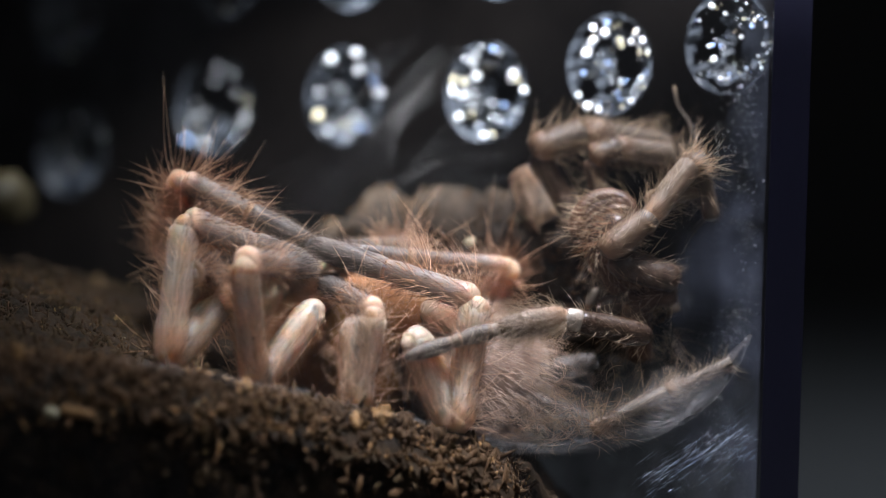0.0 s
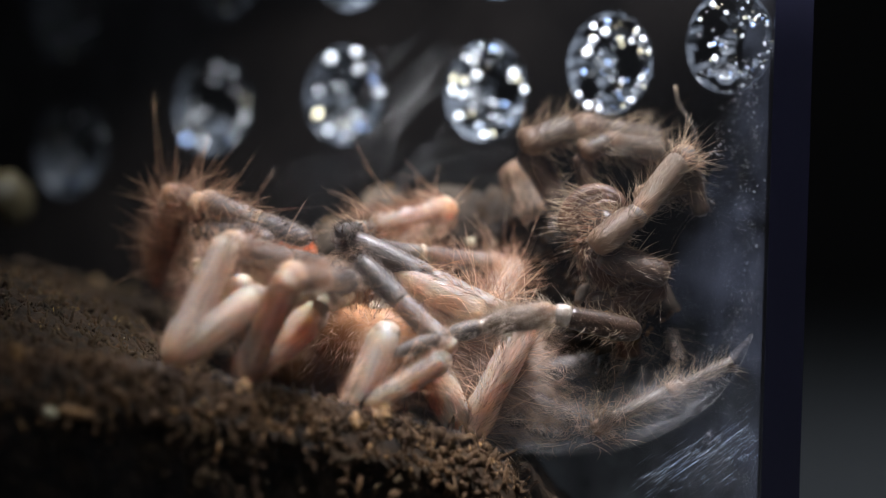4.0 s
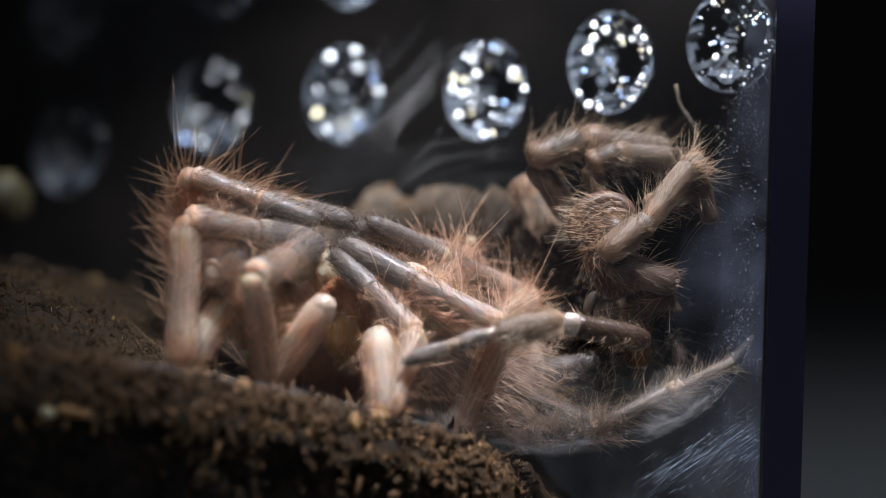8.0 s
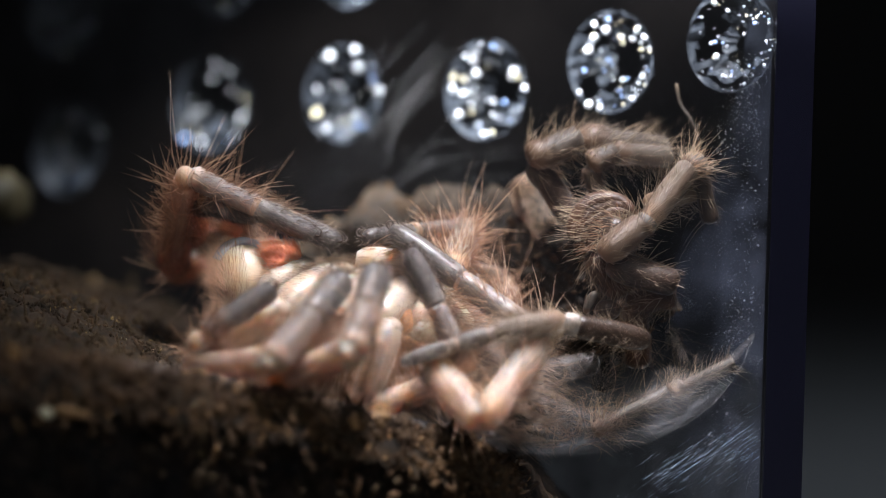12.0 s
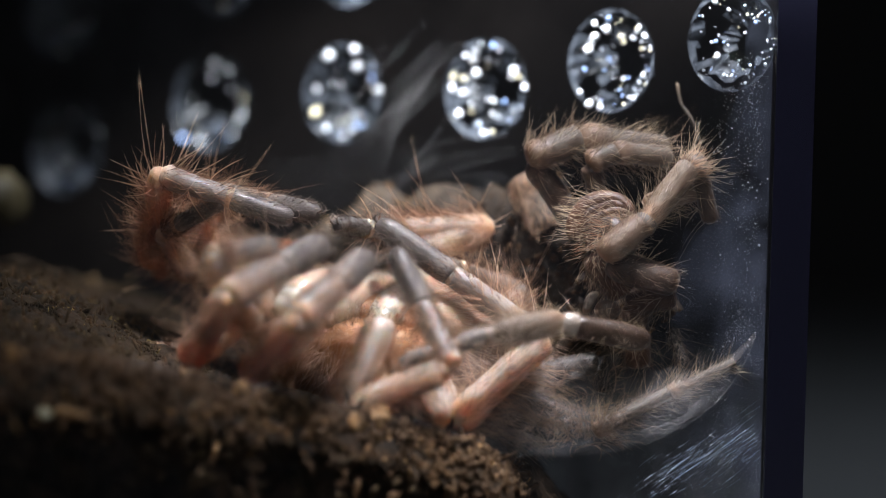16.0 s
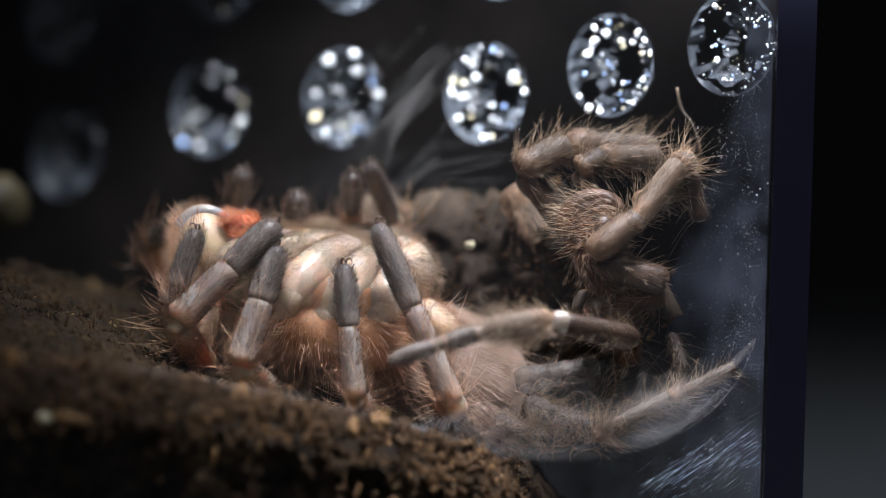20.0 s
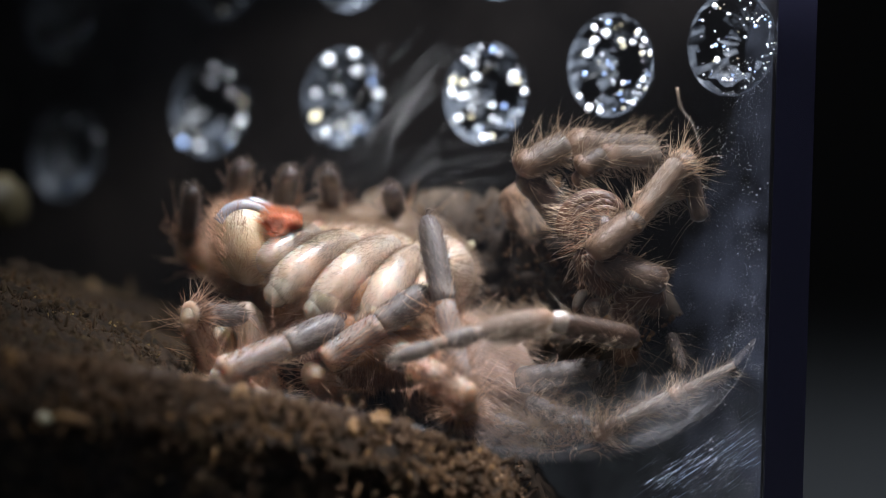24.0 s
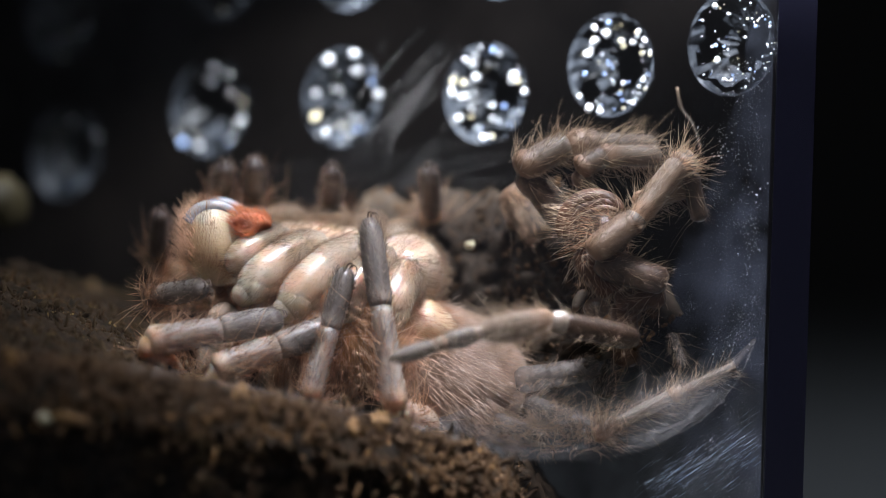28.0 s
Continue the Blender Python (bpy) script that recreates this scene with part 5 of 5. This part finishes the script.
    stand('near first', 17.45, 22.0, (-9.28, -0.8, -2.07), (-10.19, 1.19, -6.9), (-12.21, -4.23, -3.32), (-7.48, -3.3, 1.27))
    stand('near first', 23.3, 23.5, (-9.54, -0.8, -2.33), (-9.4, -1.61, -7.57), (-11.64, -7.27, -4.54), (-6.57, -3.3, -3.08))
    stand('near first', 24.0, 24.0, (-9.28, -0.8, -2.59), (-7.99, 0.17, -7.64), (-10.11, -5.97, -5.64), (-4.56, -3.3, -3.29))
    stand('near first', 24.45, 28, (-10.06, -0.8, -2.59), (-11.3, -0.14, -7.71), (-13.4, -5.58, -4.22), (-7.3, -3.3, -3.18))
    stand('near second', 0, 2.0, (-6, -1.01, -2.8), (-8.78, -3.11, -6.66), (-9.2, -5.24, -0.74), (-6.29, 0, -0.97))
    stand('near second', 2.4, 3.5, (-5.66, -3.5, -2.9), (-9.35, -4.73, -6.35), (-7.05, -7.87, -1.39), (-4.39, -2.5, -1.74))
    stand('near second', 5.5, 6.3, (-5.55, -2.9, -2.9), (-9.37, -4.4, -6.1), (-6.88, -7.83, -1.44), (-4.13, -2.5, -1.35))
    stand('near second', 6.8, 8.5, (-5.34, -3.01, -2.51), (-8.07, -1.6, -6.71), (-8.7, -5.03, -1.46), (-5.89, 0, 0.21))
    stand('near second', 10.8, 11.5, (-5.15, -3.46, -2.64), (-7.92, -2.1, -6.82), (-7.99, -5.32, -1.41), (-5.58, 0, -0.05))
    stand('near second', 11.95, 12.0, (-4.77, -2.91, -3.29), (-8.61, -3.99, -6.63), (-4.09, -7.94, -4.73), (-3, -3.3, -1.09))
    stand('near second', 12.4, 16.2, (-5.35, -0.57, -2.81), (-8.94, -2.52, -6.03), (-6.43, -7.64, -3.34), (-3.42, -3.3, -0.49))
    stand('near second', 16.5, 16.5, (-5.35, -0.55, -2.28), (-8.16, -2.6, -6.16), (-6.67, -7.9, -3.08), (-4.89, -3.3, 0.34))
    stand('near second', 16.95, 17.1, (-5.61, -2.5, -1.61), (-7.76, -2.7, -6.8), (-8.31, -4.97, -0.95), (-5.58, 0, 1))
    stand('near second', 17.45, 22.0, (-6.92, -0.8, -2.59), (-6.89, 0.8, -7.54), (-9.23, -4.63, -5.37), (-7.56, -3.3, 0.23))
    stand('near second', 23.3, 23.5, (-6.92, -0.8, -3.12), (-7.7, -1.05, -8.25), (-9.79, -6.22, -5.33), (-4.76, -3.3, -3.86))
    stand('near second', 24.0, 24.0, (-5.87, -0.8, -3.38), (-4.1, 1.39, -7.76), (-6.0, -4.12, -5.5), (-0.05, -3.3, -1.55))
    stand('near second', 24.45, 28, (-7.44, -0.8, -3.12), (-8.17, 0.4, -8.13), (-10.42, -4.86, -5.49), (-4.97, -3.3, -3.55))
    stand('near third', 0, 2.0, (-4.08, -5.13, -3.26), (-4.07, -5.58, -7.73), (-3.17, -5.78, -2.99), (-5.63, 0, -1.76))
    stand('near third', 2.4, 6.3, (-2.41, -5.18, -3.46), (-4.25, -5.66, -7.72), (0.41, -4.99, -4.92), (-4.03, -3.5, -0.56))
    stand('near third', 6.8, 11.5, (-3.08, -4.35, -4.0), (-2.72, -5.93, -7.75), (-1.27, -3.38, -4.11), (-5.16, 0, -0.32))
    stand('near third', 11.95, 12.0, (-2.3, -3.6, -3.28), (-3.84, -4.09, -7.78), (1.18, -4.36, -5.84), (-1.6, -3.3, -0.18))
    stand('near third', 12.4, 16.2, (-2.54, -4.81, -3.26), (-4.71, -5.31, -7.48), (0.41, -5.57, -5.55), (-2.23, -3.3, -0.18))
    stand('near third', 16.5, 16.5, (-3.8, 0.73, -4.41), (-4.79, -1.97, -7.61), (-1.44, -4.29, -5.07), (-4.24, -3.3, 0.6))
    stand('near third', 16.95, 17.1, (-3.0, -2.71, -3.43), (-3.2, -4.37, -7.45), (-1.39, -3.72, -2.82), (-5.37, 0, 0.55))
    stand('near third', 17.45, 22.0, (-5.08, -0.8, -3.64), (-3.28, 0.67, -7.26), (-4.02, -4.06, -6.99), (-4.58, -3.3, -0.54))
    stand('near third', 23.3, 23.5, (-4.82, -0.8, -3.91), (-4.32, -3.13, -7.49), (-5.67, -7.58, -6.3), (-2.17, -3.3, -3.08))
    stand('near third', 24.0, 24.0, (-3.77, -0.8, -3.91), (-1.44, -4.34, -5.15), (1.16, -8.29, -6.53), (-2.43, -3.3, -4.76))
    stand('near third', 24.45, 28, (-5.35, -0.8, -3.38), (-4.54, 0.08, -7.51), (-6.07, -4.42, -6.87), (-4.37, -3.3, -0.8))
    stand('near fourth', 0, 2.0, (-1.6, -4.16, -3.53), (0.54, -4.71, -8.71), (1.5, -3.91, -2.5), (-6.42, 0, 0.08))
    stand('near fourth', 2.4, 6.3, (-1.27, -2.48, -4.47), (1.06, -2.99, -9), (3.82, -1.04, -3.8), (-4.68, 0, 0.47))
    stand('near fourth', 6.8, 11.5, (1.44, 2.6, -6.85), (0.54, -1.0, -8.95), (2.74, -3.42, -3.85), (-4.84, 0, 0.08))
    stand('near fourth', 11.95, 12.0, (-0.62, -3.75, -5.35), (1.68, -6.98, -8.05), (4.56, -2.95, -4.33), (-2.53, 0, 0.74))
    stand('near fourth', 12.4, 16.2, (-0.9, 0.09, -5.45), (0.41, -3.52, -8.32), (4.61, -1.14, -4.42), (-3.39, 0, 1.26))
    stand('near fourth', 16.5, 16.5, (-1.01, -4.11, -5.34), (0.03, -7.66, -8.4), (2.78, -4.22, -4.04), (-3.79, 0, 0.82))
    stand('near fourth', 16.95, 17.1, (0.56, 2.6, -6.6), (-0.5, -1.2, -8.68), (1.7, -4.54, -4.29), (-4.37, 0, 0.92))
    stand('near fourth', 17.45, 22.0, (-2.2, -0.8, -3.91), (0.15, 1.8, -7.19), (0.49, -4.39, -7.18), (-3.08, -3.3, 1.27))
    stand('near fourth', 23.3, 23.5, (-2.2, -0.8, -3.91), (0.82, -0.87, -7.63), (0.91, -7.05, -7.08), (-1.14, -3.3, 1.06))
    stand('near fourth', 24.0, 24.0, (-2.2, -0.8, -3.91), (0.77, 0.17, -7.55), (0.97, -6, -6.99), (-0.75, -3.3, 1.63))
    stand('near fourth', 24.45, 28, (-2.46, -0.8, -3.91), (-0.72, 0.62, -8.15), (-2.15, -5.36, -7.35), (-3.42, -3.3, 1.53))
    stand('far palp', 0, 3.5, (-9.75, 3.5, -0.72), (-11.06, 6.84, -0.98), (-11.63, 3.58, 0.88), (-9.09, 0.8, 0.34))
    stand('far palp', 5.5, 6.3, (-9.75, 3.5, -1.26), (-12.4, 5.92, -1.56), (-13.13, 2.85, 0.56), (-10.01, 0.8, 1.27))
    stand('far palp', 6.8, 11.5, (-9.21, 3.5, -0.72), (-9.89, 6.99, -0.13), (-10.7, 3.72, 1.64), (-8.3, 0.8, 1.27))
    stand('far palp', 11.95, 12.0, (-8.94, 3.5, -0.72), (-11.65, 5.67, 0.23), (-12.04, 2.37, 2.08), (-8.69, 0.8, 1.19))
    stand('far palp', 12.4, 16.2, (-9.21, 3.5, -0.72), (-12.01, 5.6, -1.57), (-13.18, 2.71, 0.61), (-10.22, 0.8, 2.06))
    stand('far palp', 16.5, 16.5, (-9.21, 3.5, -0.19), (-11.09, 6.57, -0.31), (-11.75, 3.4, 1.69), (-9.09, 0.8, 2.46))
    stand('far palp', 16.95, 17.1, (-9.75, 3.5, -0.19), (-9.27, 6.83, 1.08), (-10.27, 3.35, 2.22), (-7.5, 0.8, 2.72))
    stand('far palp', 17.45, 22.0, (-10.87, 4.5, 0.03), (-11.83, 7.44, -1.83), (-14.43, 5.38, 0.03), (-12.13, 3, 1.9))
    stand('far palp', 23.3, 24.0, (-10.33, 4.5, 0.03), (-9.79, 7.47, -1.93), (-12.29, 5.67, 0.3), (-11.86, 3, 2.96))
    stand('far palp', 24.45, 28, (-11.41, 4.5, 0.03), (-10.54, 7.3, -2.06), (-13.78, 5.78, -0.79), (-13.33, 3, 1.76))
    stand('far first', 0, 2.0, (-10.66, 11, -0.47), (-13.56, 6.57, -0.46), (-12.48, 0.94, 3.2), (-6.31, 0.8, 0.13))
    stand('far first', 2.4, 3.5, (-10.38, 5.53, -1), (-13.89, 9.42, -1.85), (-13.01, 4.33, 2.58), (-8.03, 0.8, 0.08))
    stand('far first', 5.5, 6.3, (-10.39, 5.62, -1), (-13.76, 9.55, -2.12), (-12.99, 4.76, 2.64), (-8.3, 0.8, 0.21))
    stand('far first', 6.8, 11.5, (-9.73, 3.05, -0.45), (-12.93, 7.26, -0.74), (-11.93, 1.85, 3.27), (-5.79, 0.8, 1.08))
    stand('far first', 11.95, 12.0, (-9.78, 9.95, -0.75), (-13.11, 5.86, -1.27), (-12, 0.95, 3.31), (-5.92, 0.8, 0.34))
    stand('far first', 12.4, 16.2, (-10.06, 9.94, -0.47), (-13.96, 6.4, -1), (-13.23, 1.15, 3.26), (-6.98, 0.8, 1.19))
    stand('far first', 16.5, 16.5, (-9.63, 6.67, -0.19), (-13.39, 10.23, -1.3), (-11.69, 4.76, 2.37), (-6.45, 0.8, 1.8))
    stand('far first', 16.95, 17.1, (-9.89, 6.43, 0.08), (-12.6, 10.97, -0.19), (-10.9, 5.1, 2.78), (-5.92, 0.8, 3.25))
    stand('far first', 17.45, 22.0, (-10.33, 4.5, -0.24), (-7.89, 4.56, -4.95), (-10.53, 8.37, 0.03), (-9.46, 3, 3.71))
    stand('far first', 23.3, 24.0, (-9.79, 4.5, 0.03), (-7.28, 5.25, -4.58), (-10.26, 8.53, 0.58), (-9.46, 3, 4.09))
    stand('far first', 24.45, 28, (-10.87, 4.5, 0.03), (-8.33, 5.25, -4.57), (-11.36, 8.51, 0.58), (-10.26, 3, 4.03))
    stand('far second', 0, 2.0, (-8.14, 3.58, -0.46), (-12.09, 6.92, -1.01), (-11.13, 1.85, 2.6), (-5.92, 0.8, -0.18))
    stand('far second', 2.4, 6.3, (-8.22, 5.39, -0.73), (-12.7, 7.97, -1.29), (-11.58, 2.85, 2.22), (-6.31, 0.8, 0.21))
    stand('far second', 6.8, 11.5, (-7.63, 4.08, -0.46), (-10.53, 8.38, -0.74), (-9.72, 3.03, 2.48), (-4.33, 0.8, 1.08))
    stand('far second', 11.95, 12.0, (-7.66, 4.88, -0.46), (-10.83, 8.99, -0.74), (-9.75, 3.54, 2.22), (-4.86, 0.8, 0.08))
    stand('far second', 12.4, 16.2, (-7.71, 6.36, -0.46), (-12.21, 8.92, -1.02), (-10.84, 3.87, 2.49), (-5.79, 0.8, 1.45))
    stand('far second', 16.5, 16.5, (-7.72, 6.59, -0.19), (-10.92, 10.68, -0.47), (-9.82, 5.1, 2.24), (-5.65, 0.8, 1.93))
    stand('far second', 16.95, 17.1, (-7.72, 6.6, -0.19), (-10.12, 11.21, 0.08), (-9.03, 5.5, 2.51), (-5.52, 0.8, 3.78))
    stand('far second', 17.45, 22.0, (-7.64, 4.5, -0.24), (-5.49, 4.62, -4.98), (-7.51, 8.26, -0.25), (-6.86, 3, 2.56))
    stand('far second', 23.3, 24.0, (-7.64, 4.5, 0.03), (-5.24, 5.5, -4.47), (-8.05, 8.01, 0.57), (-7.19, 3, 3.77))
    stand('far second', 24.45, 28, (-8.18, 4.5, 0.03), (-5.66, 6.34, -4.13), (-9.14, 7.99, 0.85), (-8.87, 3, 4.17))
    stand('far third', 0, 2.0, (-4.98, 5.52, -0.73), (-2.77, 2.19, -2.31), (-1.74, 6.22, 0.08), (-5.13, 0.8, -0.18))
    stand('far third', 2.4, 6.3, (-3.64, 4, -0.97), (0.36, 6, 1.82), (-3.5, 4, 0.8), (-4.71, -1.0, 0.64))
    stand('far third', 6.8, 11.5, (-4.35, 1.67, -0.72), (-0.63, 0.19, -2.29), (0.97, 4.33, -0.46), (-4.2, 0.8, 0.87))
    stand('far third', 11.95, 12.0, (-4.33, 0.78, -0.71), (0.42, 0.48, -1.24), (1.24, 4.7, 0.89), (-3.8, 0.8, 0.34))
    stand('far third', 12.4, 16.2, (-2.53, 4, -0.71), (2.39, 6, 0.86), (-2.27, 4.5, 0.58), (-4.92, -1.0, 0.93))
    stand('far third', 16.5, 16.5, (-4.46, 6.78, -0.19), (-0.66, 7.93, -1.83), (0.43, 3.55, -0.19), (-5.13, 0.8, 1.4))
    stand('far third', 16.95, 17.1, (-4.67, 3.98, -0.19), (-0.9, 2.2, -1.25), (0.16, 6.69, 0.08), (-1.16, 0.8, 2.19))
    stand('far third', 17.45, 22.0, (-4.95, 4.5, -0.24), (-3.52, 5.54, -4.16), (-4.49, 8.14, -0.25), (-4.25, 3, 3.55))
    stand('far third', 23.3, 24.0, (-4.95, 4.5, 0.03), (-3.2, 6.15, -3.54), (-5.04, 8.37, 0.3), (-5.45, 3, 3.77))
    stand('far third', 24.45, 28, (-5.22, 4.5, 0.03), (-3.47, 6.14, -3.54), (-5.32, 8.35, 0.3), (-5.24, 3, 3.82))
    stand('far fourth', 0, 2.0, (-2.57, 7.5, -1.01), (1.53, 7.94, -3.47), (3.09, 2.46, -1.04), (-5.92, 0.8, -0.18))
    stand('far fourth', 2.4, 6.3, (-2.21, -0.13, -1.24), (1.99, -1.16, -3.32), (3.25, 4.44, -1), (-5.13, 0.8, 0.08))
    stand('far fourth', 6.8, 11.5, (-2.2, -0.92, -0.97), (1.99, -1.34, -4.37), (4.06, 4.19, -2.47), (-3.67, 0.8, 1.19))
    stand('far fourth', 11.95, 12.0, (-1.97, 2.66, -0.99), (2.02, 2.27, -3.91), (3.17, 8, -1.83), (-2.22, 0.8, 0.08))
    stand('far fourth', 12.4, 16.2, (-2.23, 1.95, -0.98), (2.02, 1.55, -3.9), (3.98, 7.23, -2.37), (-2.22, 0.8, -0.18))
    stand('far fourth', 16.5, 16.5, (-2.48, 0.82, -0.71), (1.47, 0.15, -3.34), (3.68, 5.45, -1), (-4.07, 0.8, 0.74))
    stand('far fourth', 16.95, 17.1, (-2.55, 6.57, -0.73), (2.07, 7.08, -3.73), (4.13, 1.41, -2.31), (-4.73, 0.8, 2.59))
    stand('far fourth', 17.45, 22.0, (-2.8, 4.5, -0.51), (-1.99, 4.89, -5.23), (-1.22, 9.88, -1.63), (-3.5, 3, 4.03))
    stand('far fourth', 23.3, 24.0, (-2.53, 4.5, -0.51), (-0.83, 6.5, -4.53), (-1.78, 11.36, -0.81), (-2.51, 3, 2.96))
    stand('far fourth', 24.45, 28, (-2.8, 4.5, -0.51), (-2.04, 6.51, -4.8), (-0.39, 10.95, -0.8), (-0.69, 3, 3.82))
    for leg in LEGS:
        leg_rows(leg)

    def body(t, x, z, lean=0.0, roll=0.0, y=0.0):
        return t, Matrix.Translation(deeper(PIVOT + Vector((x, y + 1.2, z)), 3.0 if t > 17.2 else 0) * MM) @ pose(0, 0, 0, roll, lean, 0)

    walk(prosoma, [body(0, 1.9, -3.4, 0, -62, 3.6), body(2.0, 1.9, -3.4, 0, -62, 3.6), body(2.4, 1.9, -3.1, 0, -38, 2.6), body(6.3, 1.9, -3.1, 0, -38, 2.6), body(6.8, 1.9, -3.2, 0, -58, 3.4),
                   body(11.5, 1.9, -3.2, 0, -58, 3.4), body(11.9, 1.5, -2.2, -4, -14, 1.0), body(12.0, 1.5, -2.2, -4, -14, 1.0), body(12.4, 1.8, -3.1, 0, -30, 2.4), body(16.2, 1.8, -3.1, 0, -30, 2.4),
                   body(16.5, 1.7, -2.4, 0, -56, 3.4), body(17.1, 1.4, -2.6, 0, -58, 3.4), body(17.45, -0.35, -0.3, -2, -6), body(22.0, -0.35, -0.3, -2, -6), body(23.3, 0.6, -0.3),
                   body(24.0, 1.45, 0.0), body(24.45, 0, 0), body(28, 0, 0)])

    def rear(t, x, z, lean=0.0):
        return t, Matrix.Translation(deeper(APIVOT + Vector((x, 0, z)), 3.0 if t > 17.2 else 0) * MM) @ pose(0, 0, 0, 0, lean, 0)

    walk(abdomen, [rear(0, 1.0, 0.2), rear(2.0, 1.0, 0.2), rear(2.4, 0.9, 0.1), rear(6.3, 0.9, 0.1), rear(6.8, 0.8, 0.0), rear(16.3, 0.7, 0.0), rear(17.1, 0.3, 0.1),
                   rear(17.45, 0.1, 0, 2), rear(22.0, 0.1, 0, 2), rear(23.3, 0.2, 0), rear(24.0, 0.4, 0), rear(24.45, 0, 0), rear(28, 0, 0)])

    steps = ((0, 0.7, -0.1, 7), (2.0, 0.7, -0.1, 7), (2.4, 0.15, 0.1, 7), (6.3, 0.15, 0.1, 7), (6.8, 0.55, -0.3, 4.5), (16.3, 0.5, -0.3, 4.5), (17.1, 0.1, -0.1, 1), (17.45, 0.05, 0, 0), (28, 0, 0, 0))
    walk(shed, [(t, pose(x * MM, 0, z * MM)) for t, x, z, a in steps])
    for ob in UPPER:
        rest = ob.matrix_basis.copy()
        rows = []
        for t, x, z, a in steps:
            m = Matrix.Translation((TURN + Vector((0, 1.4, 0))) * MM) @ pose(0, 0, 0, 0, a, 0) @ Matrix.Translation(-TURN * MM)
            rows.append((t, m @ rest))
        walk(ob, rows)


motions()
